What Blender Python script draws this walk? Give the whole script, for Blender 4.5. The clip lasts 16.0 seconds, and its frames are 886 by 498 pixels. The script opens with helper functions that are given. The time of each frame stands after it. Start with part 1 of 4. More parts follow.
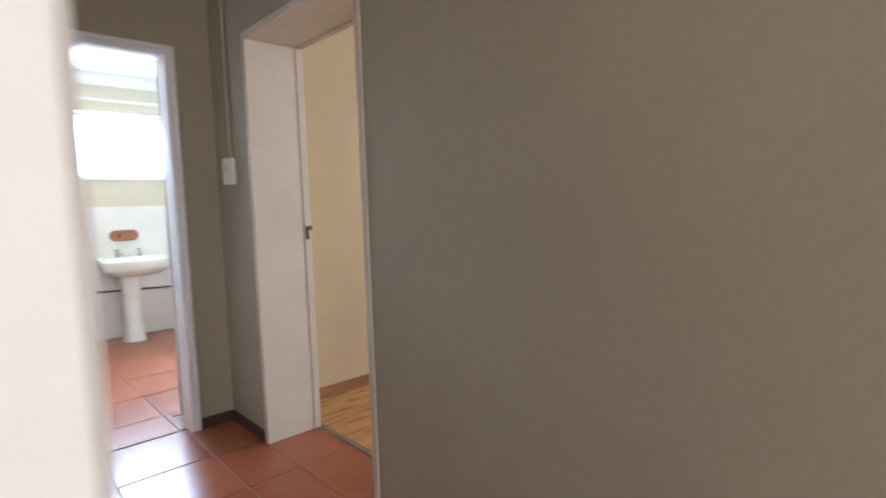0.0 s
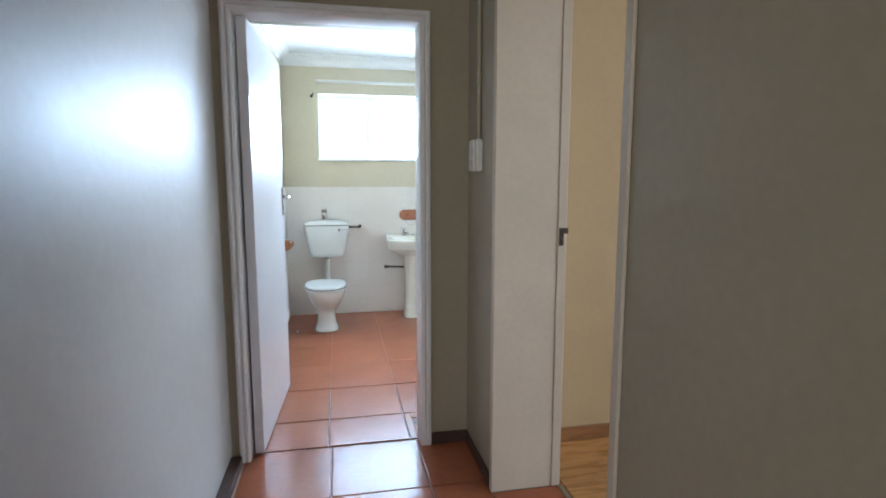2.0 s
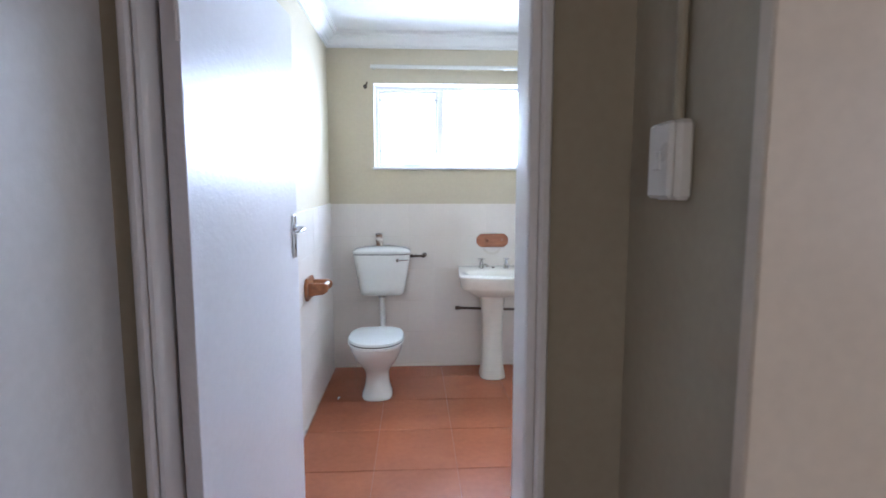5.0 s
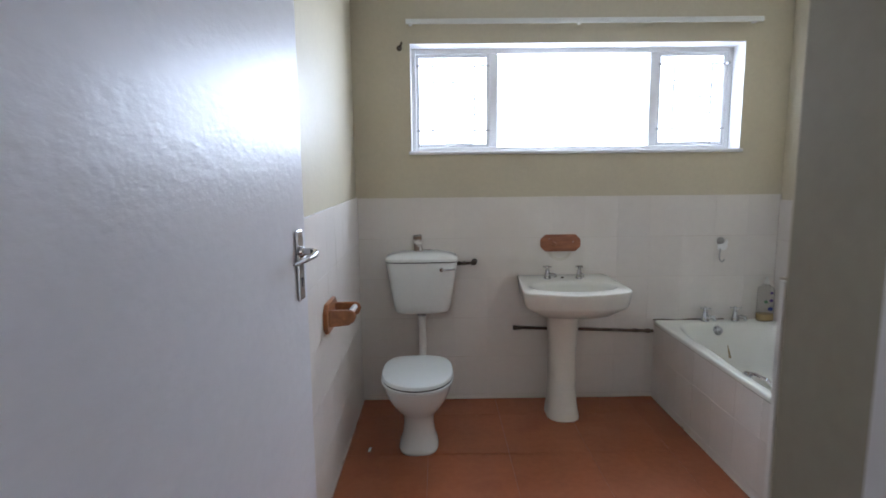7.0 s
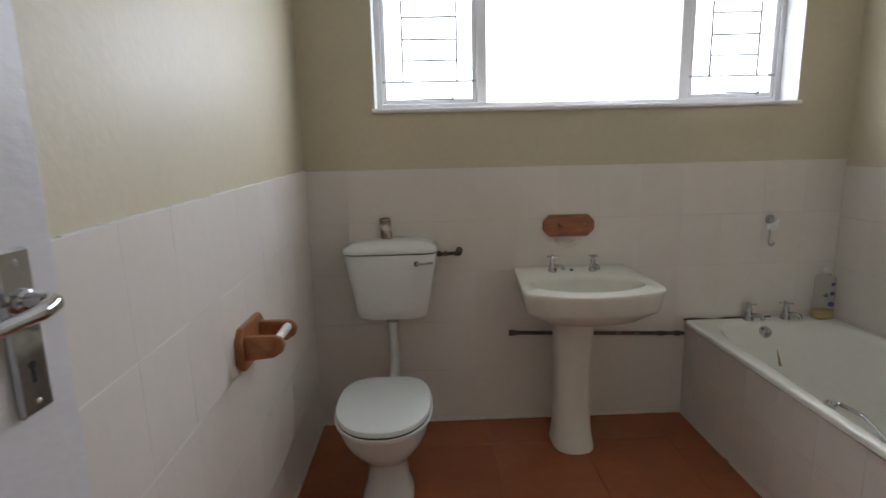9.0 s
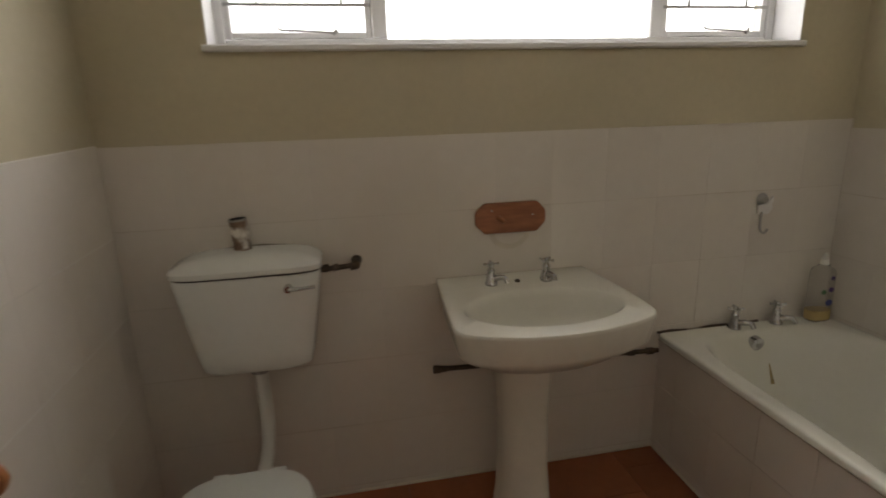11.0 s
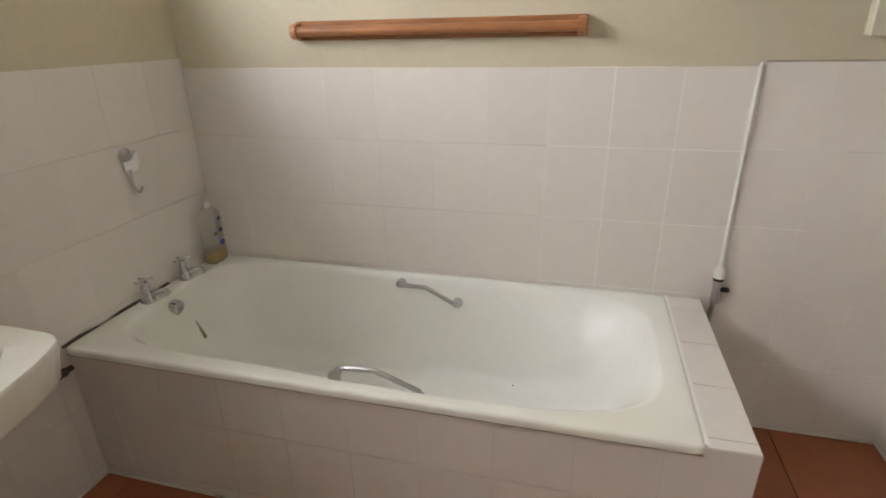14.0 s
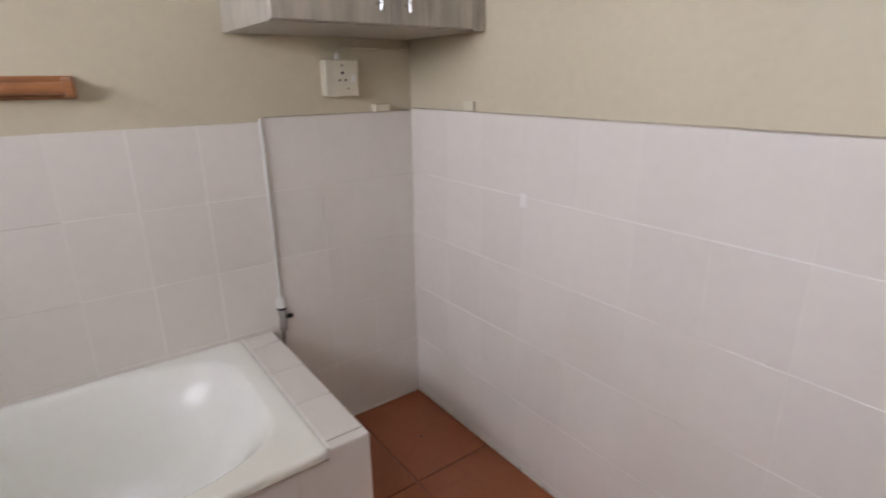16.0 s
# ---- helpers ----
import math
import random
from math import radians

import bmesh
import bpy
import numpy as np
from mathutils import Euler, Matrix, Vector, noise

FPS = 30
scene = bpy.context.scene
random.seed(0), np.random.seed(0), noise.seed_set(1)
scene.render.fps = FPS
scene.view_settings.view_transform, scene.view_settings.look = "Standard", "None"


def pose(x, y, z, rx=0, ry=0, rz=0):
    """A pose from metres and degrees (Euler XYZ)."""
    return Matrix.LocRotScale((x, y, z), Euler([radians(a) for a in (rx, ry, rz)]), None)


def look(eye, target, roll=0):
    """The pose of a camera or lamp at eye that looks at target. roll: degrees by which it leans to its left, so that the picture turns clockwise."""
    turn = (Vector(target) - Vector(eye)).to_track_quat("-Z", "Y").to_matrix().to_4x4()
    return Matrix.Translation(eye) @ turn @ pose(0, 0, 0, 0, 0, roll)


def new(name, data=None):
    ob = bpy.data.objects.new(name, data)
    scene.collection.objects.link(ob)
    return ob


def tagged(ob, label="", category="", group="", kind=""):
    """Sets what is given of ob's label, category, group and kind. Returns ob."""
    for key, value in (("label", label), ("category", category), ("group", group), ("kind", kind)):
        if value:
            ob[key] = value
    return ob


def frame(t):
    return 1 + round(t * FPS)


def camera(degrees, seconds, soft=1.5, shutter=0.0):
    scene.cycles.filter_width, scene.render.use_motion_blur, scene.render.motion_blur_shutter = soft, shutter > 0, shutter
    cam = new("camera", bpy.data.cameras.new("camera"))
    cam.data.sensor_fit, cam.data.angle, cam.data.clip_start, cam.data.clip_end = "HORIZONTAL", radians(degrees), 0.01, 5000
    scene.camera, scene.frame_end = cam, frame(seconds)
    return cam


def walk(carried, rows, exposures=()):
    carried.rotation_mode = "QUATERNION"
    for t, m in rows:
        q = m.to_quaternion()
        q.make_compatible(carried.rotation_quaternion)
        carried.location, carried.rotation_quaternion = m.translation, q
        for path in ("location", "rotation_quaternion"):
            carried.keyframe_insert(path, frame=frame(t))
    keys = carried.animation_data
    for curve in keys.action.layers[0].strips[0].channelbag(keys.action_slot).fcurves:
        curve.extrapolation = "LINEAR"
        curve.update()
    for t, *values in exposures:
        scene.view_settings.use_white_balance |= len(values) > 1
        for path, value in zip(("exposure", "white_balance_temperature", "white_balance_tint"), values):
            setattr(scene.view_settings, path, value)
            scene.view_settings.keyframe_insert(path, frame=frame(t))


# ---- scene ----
cam = camera(80.5, 16.0, soft=1.7, shutter=0.35)
PATH = [
    (0, (0.277, 0.164, 1.239), (1.641, 1.615, 1.057), -1.7),
    (0.5, (0.51, 0.231, 1.301), (1.469, 1.97, 1.066), -1.0),
    (1, (0.632, 0.296, 1.326), (1.211, 2.194, 1.078), -0.8),
    (1.5, (0.709, 0.491, 1.318), (1.096, 2.436, 1.064), 0.0),
    (2, (0.781, 0.715, 1.306), (1.17, 2.662, 1.06), 0.0),
    (2.5, (0.922, 0.955, 1.345), (1.095, 2.935, 1.115), 0.9),
    (3, (0.945, 1.14, 1.333), (1.125, 3.118, 1.098), 1.5),
    (3.5, (0.913, 1.421, 1.35), (1.385, 3.352, 1.135), -1.1),
    (4, (0.947, 1.633, 1.357), (1.503, 3.538, 1.104), -2.0),
    (4.5, (0.961, 1.833, 1.356), (1.19, 3.808, 1.138), 0.7),
    (5, (0.91, 2.021, 1.374), (1.02, 4.006, 1.155), 0.0),
    (7.5, (0.767, 3.061, 1.399), (0.779, 5.04, 1.112), -0.5),
    (8, (0.797, 3.24, 1.393), (0.83, 5.216, 1.088), -0.9),
    (10.5, (0.897, 4.141, 1.334), (1.01, 6.082, 0.866), -2.6),
    (11, (0.962, 4.361, 1.349), (1.321, 6.262, 0.843), -1.8),
    (11.5, (1.046, 4.506, 1.343), (1.575, 6.319, 0.685), -1.4),
    (12, (1.016, 4.635, 1.333), (2.094, 6.15, 0.596), -2.9),
    (12.5, (0.958, 4.732, 1.329), (2.388, 5.882, 0.533), -3.0),
    (13, (1.027, 4.68, 1.344), (2.666, 5.496, 0.539), -0.4),
    (13.5, (1.078, 4.624, 1.356), (2.823, 5.254, 0.61), -0.9),
    (14, (1.109, 4.587, 1.355), (2.893, 5.064, 0.586), -1.2),
    (14.5, (1.118, 4.584, 1.353), (2.956, 4.781, 0.591), -1.2),
    (15, (1.127, 4.674, 1.361), (2.969, 4.322, 0.667), -3.3),
    (15.5, (1.101, 4.702, 1.372), (2.816, 3.921, 0.701), -1.7),
    (16, (1.07, 4.674, 1.374), (2.603, 3.549, 0.756), -0.7),
]
# exposure follows the clip's own camera
EXPOSURES = [(0.0, 1.85, 5800, 15), (0.5, 1.82, 5650, 14), (1.0, 1.60, 5500, 13), (1.5, 1.46, 5550, 8), (3.0, 1.34, 5650, 9), (4.0, 1.18, 5700, 15), (5.0, 1.05, 5650, 19), (7.5, -0.15, 6450, 20), (8.0, -0.25, 6700, 20),
             (10.5, -0.80, 8050, 22), (11.0, -0.92, 8700, 22), (11.5, -0.92, 9100, 22), (12.0, -0.52, 7900, 22), (12.5, -0.02, 8150, 22), (13.0, 0.15, 7800, 24), (13.5, 0.08, 7350, 22), (14.5, -0.02, 8300, 23), (16.0, -0.17, 7300, 28)]
walk(cam, [(t, look(eye, target, roll)) for t, eye, target, roll in PATH], EXPOSURES)

# ---- light ----
world = bpy.data.worlds.new("world")
scene.world = world
world.use_nodes = True
_n = world.node_tree.nodes
_sky = _n.new("ShaderNodeTexSky")
_sky.sky_type = "NISHITA"
_sky.sun_disc = False
_sky.sun_elevation, _sky.sun_rotation = radians(55), radians(180)
world.node_tree.links.new(_sky.outputs[0], _n["Background"].inputs[0])
_n["Background"].inputs[1].default_value = 0.12

sun = new("sun", bpy.data.lights.new("sun", "SUN"))
sun.data.energy, sun.data.angle, sun.data.color = 1.0, radians(12), (1.0, 0.96, 0.9)
sun.matrix_basis = look((0, -5, 7), (0, 0, 0))


def sky_lamp(name, width, height, watts, color, m):
    """Daylight that stands in a window's opening; the entry's is an added fill."""
    lamp = new(name, bpy.data.lights.new(name, "AREA"))
    lamp.data.shape, lamp.data.size, lamp.data.size_y = "RECTANGLE", width, height
    lamp.data.energy, lamp.data.color = watts, color
    lamp.matrix_basis = m
    return lamp


sky_lamp("bathroom_window_daylight", 3.0, 0.95, 108.0, (0.70, 0.85, 1.0), look((1.6, 6.53, 1.86), (1.6, 5.53, 1.86 - 0.466)))
sky_lamp("side_room_window_daylight", 2.0, 1.3, 28.0, (0.96, 0.97, 1.0), look((5.52, 1.05, 1.6), (3.0, 1.05, 1.6)))
# Unseen warm fill added behind the hall to brighten it.
sky_lamp("entry_fill_light", 1.3, 1.1, 17.0, (1.0, 0.91, 0.77), look((-0.2, -2.36, 1.55), (-0.2, 0.0, 1.55)))


# ---- materials ----
def mat(name, base, rough=0.5, metal=0.0, var=0.12, grain=40.0, blotch=3.0, bump=0.02, bump_scale=60.0, rvar=0.1,
        stain=None, stain_scale=2.0, stain_at=0.62, per_object=0.0, stretch=(1, 1, 1), coat=0.0, spec=0.5, trans=0.0, ior=1.45):
    m = bpy.data.materials.new(name)
    m.use_nodes = True
    nt = m.node_tree
    N, L = nt.nodes, nt.links
    b = N["Principled BSDF"]
    tc = N.new("ShaderNodeTexCoord")
    mp = N.new("ShaderNodeMapping")
    mp.inputs["Scale"].default_value = stretch
    geo = N.new("ShaderNodeNewGeometry")
    L.new(geo.outputs["Position"], mp.inputs["Vector"])

    def noise_tex(scale, detail=4.0):
        t = N.new("ShaderNodeTexNoise")
        t.inputs["Scale"].default_value, t.inputs["Detail"].default_value = scale, detail
        L.new(mp.outputs[0], t.inputs["Vector"])
        return t

    def mapped(sock, lo, hi, a=0.3, z=0.7):
        r = N.new("ShaderNodeMapRange")
        r.inputs["From Min"].default_value, r.inputs["From Max"].default_value = a, z
        r.inputs["To Min"].default_value, r.inputs["To Max"].default_value = lo, hi
        L.new(sock, r.inputs["Value"])
        return r.outputs[0]

    g, big = noise_tex(grain), noise_tex(blotch, 3.0)
    v = N.new("ShaderNodeMath")
    v.operation = "MULTIPLY"
    L.new(mapped(g.outputs[0], 1 - var * 0.6, 1 + var * 0.6), v.inputs[0])
    L.new(mapped(big.outputs[0], 1 - var, 1 + var), v.inputs[1])
    value = v.outputs[0]
    if per_object:
        oi = N.new("ShaderNodeObjectInfo")
        v2 = N.new("ShaderNodeMath")
        v2.operation = "MULTIPLY"
        L.new(value, v2.inputs[0])
        L.new(mapped(oi.outputs["Random"], 1 - per_object, 1 + per_object, 0, 1), v2.inputs[1])
        value = v2.outputs[0]
    hsv = N.new("ShaderNodeHueSaturation")
    hsv.inputs["Color"].default_value = (*base, 1)
    L.new(value, hsv.inputs["Value"])
    color = hsv.outputs[0]
    if stain:
        s = noise_tex(stain_scale, 6.0)
        mx = N.new("ShaderNodeMix")
        mx.data_type = "RGBA"
        L.new(mapped(s.outputs[0], 0, 1, stain_at, stain_at + 0.14), mx.inputs[0])
        L.new(color, mx.inputs[6])
        mx.inputs[7].default_value = (*stain, 1)
        color = mx.outputs[2]
    L.new(color, b.inputs["Base Color"])
    L.new(mapped(big.outputs[0], max(0.02, rough - rvar), min(1, rough + rvar)), b.inputs["Roughness"])
    b.inputs["Metallic"].default_value = metal
    b.inputs["Specular IOR Level"].default_value = spec
    b.inputs["Coat Weight"].default_value = coat
    b.inputs["Transmission Weight"].default_value = trans
    b.inputs["IOR"].default_value = ior
    if bump:
        bp = N.new("ShaderNodeBump")
        bp.inputs["Strength"].default_value, bp.inputs["Distance"].default_value = 1.0, bump * 0.05
        L.new(noise_tex(bump_scale, 3.0).outputs[0], bp.inputs["Height"])
        L.new(bp.outputs[0], b.inputs["Normal"])
    return m


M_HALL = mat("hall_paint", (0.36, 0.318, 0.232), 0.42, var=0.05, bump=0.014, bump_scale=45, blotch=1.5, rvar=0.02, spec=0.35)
# Hall paint lightened: daylight falling on the west wall is put into its colour.
M_HALL_LIT = mat("hall_gloss_lit", (0.54, 0.53, 0.51), 0.46, var=0.05, bump=0.02, bump_scale=38, blotch=1.5, rvar=0.03, spec=0.28)
M_UPPER = mat("bath_paint", (0.60, 0.533, 0.388), 0.5, var=0.035, bump=0.02, bump_scale=50, blotch=2, rvar=0.03, stain=(0.57, 0.505, 0.37), stain_scale=1.6, stain_at=0.62, spec=0.35)
M_TILE = mat("painted_tile", (0.745, 0.692, 0.628), 0.33, var=0.025, grain=25, bump=0.014, bump_scale=26, blotch=1.6, rvar=0.03, per_object=0.02, stain=(0.71, 0.65, 0.575), stain_scale=1.3, stain_at=0.55)
M_GROUT = mat("painted_grout", (0.66, 0.60, 0.52), 0.6, var=0.06, blotch=5, bump=0.01, stain=(0.54, 0.455, 0.36), stain_scale=2.4, stain_at=0.50)
M_GROUTW = mat("white_joint", (0.84, 0.81, 0.76), 0.55, var=0.06, blotch=4, bump=0.008, stain=(0.64, 0.58, 0.50), stain_scale=2.6, stain_at=0.54)
M_CAULK = mat("old_floor_joint", (0.70, 0.65, 0.56), 0.6, var=0.12, blotch=8, stain=(0.13, 0.08, 0.05), stain_scale=9.0, stain_at=0.58)
M_MARK = mat("water_mark", (0.66, 0.60, 0.515), 0.4, var=0.06, blotch=9, bump=0.01)
M_TIN = mat("torn_label_tin", (0.24, 0.15, 0.10), 0.5, var=0.25, grain=60, blotch=20, bump=0.01, stain=(0.78, 0.74, 0.68), stain_scale=22.0, stain_at=0.52)
M_EDGE = mat("old_silicone", (0.11, 0.08, 0.055), 0.7, var=0.3, stain=(0.5, 0.45, 0.38), stain_scale=7.0, stain_at=0.56)
M_EDGE_AND_SHADE = mat("dirty_edge_and_shade", (0.47, 0.40, 0.31), 0.7, var=0.25, stain=(0.24, 0.18, 0.12), stain_scale=5.0, stain_at=0.55)
M_CEIL = mat("ceiling_paint", (0.80, 0.81, 0.80), 0.7, var=0.03, bump=0.01)
M_CORNICE = mat("cornice_plaster", (0.80, 0.80, 0.78), 0.6, var=0.03)
M_DOOR = mat("door_enamel", (0.74, 0.73, 0.745), 0.31, var=0.03, bump=0.022, bump_scale=52, blotch=2, rvar=0.015, stretch=(1, 0.7, 1.2), spec=0.30)
M_ENAMEL = mat("white_enamel", (0.80, 0.79, 0.78), 0.32, var=0.03, bump=0.008, bump_scale=35, blotch=2, rvar=0.015)
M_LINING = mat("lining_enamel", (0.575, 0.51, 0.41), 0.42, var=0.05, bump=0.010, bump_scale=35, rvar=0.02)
M_YELLOW = mat("yellow_paint", (0.55, 0.42, 0.235), 0.7, var=0.04, bump=0.006, bump_scale=60)
M_WHITEWALL = mat("white_paint", (0.78, 0.77, 0.74), 0.6, var=0.03)
M_TERRA = mat("terracotta_tile", (0.345, 0.108, 0.048), 0.24, var=0.09, grain=30, blotch=3, bump=0.004, bump_scale=14, rvar=0.025, per_object=0.05, stain=(0.29, 0.085, 0.04), stain_scale=2.2, stain_at=0.58)
M_FGROUT = mat("floor_grout", (0.42, 0.30, 0.25), 0.75, var=0.25, blotch=6, stain=(0.16, 0.05, 0.03), stain_scale=3.0, stain_at=0.58)
M_FGROUT_RED = mat("polished_grout", (0.31, 0.096, 0.045), 0.35, var=0.12, blotch=6)
M_SKIRT = mat("skirting_shaded", (0.065, 0.032, 0.024), 0.45, var=0.25)
M_CERAMIC = mat("vitreous_china", (0.78, 0.79, 0.75), 0.09, var=0.02, bump=0, rvar=0.03, coat=0.3)
M_BASIN = mat("cream_china", (0.76, 0.735, 0.65), 0.22, var=0.03, bump=0, rvar=0.02, coat=0.08)
M_BATH = mat("bath_enamel", (0.84, 0.83, 0.765), 0.235, var=0.02, bump=0.001, bump_scale=12, rvar=0.02, stain=(0.81, 0.795, 0.69), stain_scale=1.1, stain_at=0.50)
M_SEAT = mat("seat_plastic", (0.76, 0.79, 0.76), 0.2, var=0.02, bump=0, rvar=0.04)
M_BAR = mat("painted_bar", (0.50, 0.49, 0.48), 0.5, var=0.1, bump=0)
M_CHROME = mat("chrome", (0.56, 0.56, 0.565), 0.07, 1.0, var=0.1, bump=0, rvar=0.03)
M_STEEL = mat("dull_steel", (0.40, 0.39, 0.37), 0.38, 1.0, var=0.2, bump=0.01, rvar=0.12, stain=(0.2, 0.15, 0.1), stain_scale=30)
M_PIPE = mat("tarnished_pipe", (0.10, 0.075, 0.055), 0.5, 0.6, var=0.4, grain=80, blotch=20, stain=(0.3, 0.25, 0.2), stain_scale=25, stain_at=0.6)
M_WOOD = mat("varnished_pine", (0.37, 0.145, 0.055), 0.36, rvar=0.06, var=0.2, grain=14, blotch=5, bump=0.006, bump_scale=20, stretch=(6, 1, 6), coat=0.15)
M_WOODX = mat("varnished_pine_across", (0.33, 0.12, 0.055), 0.4, var=0.28, grain=14, blotch=5, bump=0.006, bump_scale=20, stretch=(1, 6, 6))
M_WOODBASE = mat("baseboard_wood", (0.33, 0.16, 0.06), 0.4, var=0.25, grain=16, stretch=(1, 8, 8))
M_PLANK = mat("laminate_plank", (0.52, 0.27, 0.09), 0.3, var=0.22, grain=12, blotch=4, stretch=(1, 8, 8), per_object=0.12)
M_PLASTIC = mat("white_plastic", (0.72, 0.71, 0.66), 0.35, var=0.03, bump=0)
M_CREAMPLASTIC = mat("cream_plastic", (0.66, 0.61, 0.47), 0.35, var=0.04, bump=0)
M_ROLLER = mat("white_roller", (0.85, 0.84, 0.82), 0.3, var=0.02, bump=0)
M_BLACK = mat("black_hole", (0.012, 0.011, 0.01), 0.6, var=0.1, bump=0)
M_CAB = mat("grey_wood_laminate", (0.40, 0.36, 0.30), 0.42, var=0.18, grain=10, blotch=4, stretch=(8, 8, 1), bump=0.004)
M_GREY = mat("grey_plastic", (0.40, 0.38, 0.355), 0.3, var=0.06, bump=0)
M_HOOK = mat("frosted_plastic", (0.80, 0.79, 0.77), 0.25, var=0.05, bump=0)
M_BLUE = mat("blue_print", (0.05, 0.07, 0.30), 0.4, var=0.05, bump=0)
M_PURPLE = mat("purple_print", (0.10, 0.05, 0.22), 0.4, var=0.05, bump=0)
M_GREEN = mat("green_print", (0.06, 0.18, 0.08), 0.4, var=0.05, bump=0)
M_CLEAR = mat("clear_plastic", (0.93, 0.92, 0.89), 0.06, var=0.01, bump=0, trans=0.85, ior=1.06, rvar=0.01)
M_SOAP = mat("amber_soap", (0.50, 0.37, 0.17), 0.2, var=0.05, bump=0)
M_GLASS = mat("window_glass", (0.96, 0.97, 0.97), 0.04, var=0.0, bump=0, rvar=0.01, trans=1.0, ior=1.45)
M_STAIN = mat("rust_stain", (0.42, 0.32, 0.15), 0.5, var=0.4, grain=60)


# ---- mesh helpers ----
def part(name, bm, material, parent=None, label="", smooth=False):
    """Links a bmesh as one mesh object, under a thing or a part where one is given."""
    bmesh.ops.recalc_face_normals(bm, faces=bm.faces[:])
    me = bpy.data.meshes.new(name)
    bm.to_mesh(me)
    bm.free()
    me.materials.append(material)
    if smooth:
        me.shade_smooth()
        me.set_sharp_from_angle(angle=radians(38))
    ob = new(name, me)
    if parent is not None:
        ob.parent = parent
        if parent.type == "EMPTY":
            ob.matrix_parent_inverse = parent.matrix_basis.inverted()
    if label:
        tagged(ob, label)
    return ob


def thing(name, at, label, category, group=""):
    ob = new(name)
    ob.empty_display_size = 0.05
    ob.matrix_basis = Matrix.Translation(at)
    return tagged(ob, label, category, group)


def setting(name, bm, material, label, category):
    return tagged(part(name, bm, material), label, category, kind="structure")


def box(bm, x0, y0, z0, x1, y1, z1, bevel=0.0, seg=1, m=None):
    made = bmesh.ops.create_cube(bm, size=1.0)
    vs = made["verts"]
    bmesh.ops.scale(bm, vec=(x1 - x0, y1 - y0, z1 - z0), verts=vs)
    bmesh.ops.translate(bm, vec=((x0 + x1) / 2, (y0 + y1) / 2, (z0 + z1) / 2), verts=vs)
    if bevel:
        es = list({e for v in vs for e in v.link_edges})
        made = bmesh.ops.bevel(bm, geom=es, offset=bevel, segments=seg, affect="EDGES", profile=0.5)
        vs = list({v for f in made["faces"] for v in f.verts} | {v for v in vs if v.is_valid})
    if m is not None:
        bmesh.ops.transform(bm, matrix=m, verts=vs)
    return bm


def boxes(*dims, bevel=0.0):
    bm = bmesh.new()
    for d in dims:
        box(bm, *d, bevel=bevel)
    return bm


def holed(x0, x1, z0, z1, hx0, hx1, hz0, hz1, d0, d1, axis="y"):
    """A wall slab with one opening through it; axis: the way that its thickness d0 to d1 runs."""
    bm = bmesh.new()

    def at(u, w, d):
        return (u, d, w) if axis == "y" else (d, u, w)

    rings = []
    for d in (d0, d1):
        for a, b, c, e in ((x0, x1, z0, z1), (hx0, hx1, hz0, hz1)):
            rings.append([bm.verts.new(at(u, w, d)) for u, w in ((a, c), (b, c), (b, e), (a, e))])
    o0, h0, o1, h1 = rings
    for i in range(4):
        j = (i + 1) % 4
        for q in ((o0[i], o0[j], h0[j], h0[i]), (o1[i], o1[j], h1[j], h1[i]), (o0[i], o0[j], o1[j], o1[i]), (h0[i], h0[j], h1[j], h1[i])):
            bm.faces.new(q)
    return bm


def gated(x0, x1, z0, z1, hx0, hx1, hz1, d0, d1, axis="y"):
    """A wall slab with a doorway down to its foot."""
    bm = bmesh.new()
    line = [(x0, z0), (hx0, z0), (hx0, hz1), (hx1, hz1), (hx1, z0), (x1, z0), (x1, z1), (x0, z1)]
    loft(bm, [[Vector((u, d, w) if axis == "y" else (d, u, w)) for u, w in line] for d in (d0, d1)])
    return bm


def loft(bm, rings, cap0=True, cap1=True, closed=True):
    rows = [[bm.verts.new(p) for p in r] for r in rings]
    n = len(rows[0])
    for a, b in zip(rows, rows[1:]):
        for i in range(n if closed else n - 1):
            j = (i + 1) % n
            bm.faces.new((a[i], a[j], b[j], b[i]))
    if cap0:
        bm.faces.new(rows[0])
    if cap1:
        bm.faces.new(rows[-1])
    return bm


def circle(c, r, axis, n=16, ref=None):
    axis = Vector(axis).normalized()
    u = axis.orthogonal().normalized() if ref is None else Vector(ref)
    w = axis.cross(u)
    return [Vector(c) + r * (math.cos(2 * math.pi * i / n) * u + math.sin(2 * math.pi * i / n) * w) for i in range(n)]


def rod(bm, stations, n=16):
    """A turned rod: stations of (point, radius)."""
    pts = [Vector(p) for p, _ in stations]
    axis = (pts[-1] - pts[0]).normalized()
    u = axis.orthogonal().normalized()
    loft(bm, [circle(p, r, axis, n, u) for p, (_, r) in zip(pts, stations)])
    return bm


def tube(bm, pts, r, n=10):
    """A bent pipe of radius r (a number, or one for each point)."""
    pts = [Vector(p) for p in pts]
    rs = r if isinstance(r, (list, tuple)) else [r] * len(pts)
    u, rings = None, []
    for i, p in enumerate(pts):
        d = (pts[min(i + 1, len(pts) - 1)] - pts[max(i - 1, 0)]).normalized()
        u = d.orthogonal().normalized() if u is None else (u - d * u.dot(d)).normalized()
        rings.append(circle(p, rs[i], d, n, u))
    loft(bm, rings)
    return bm


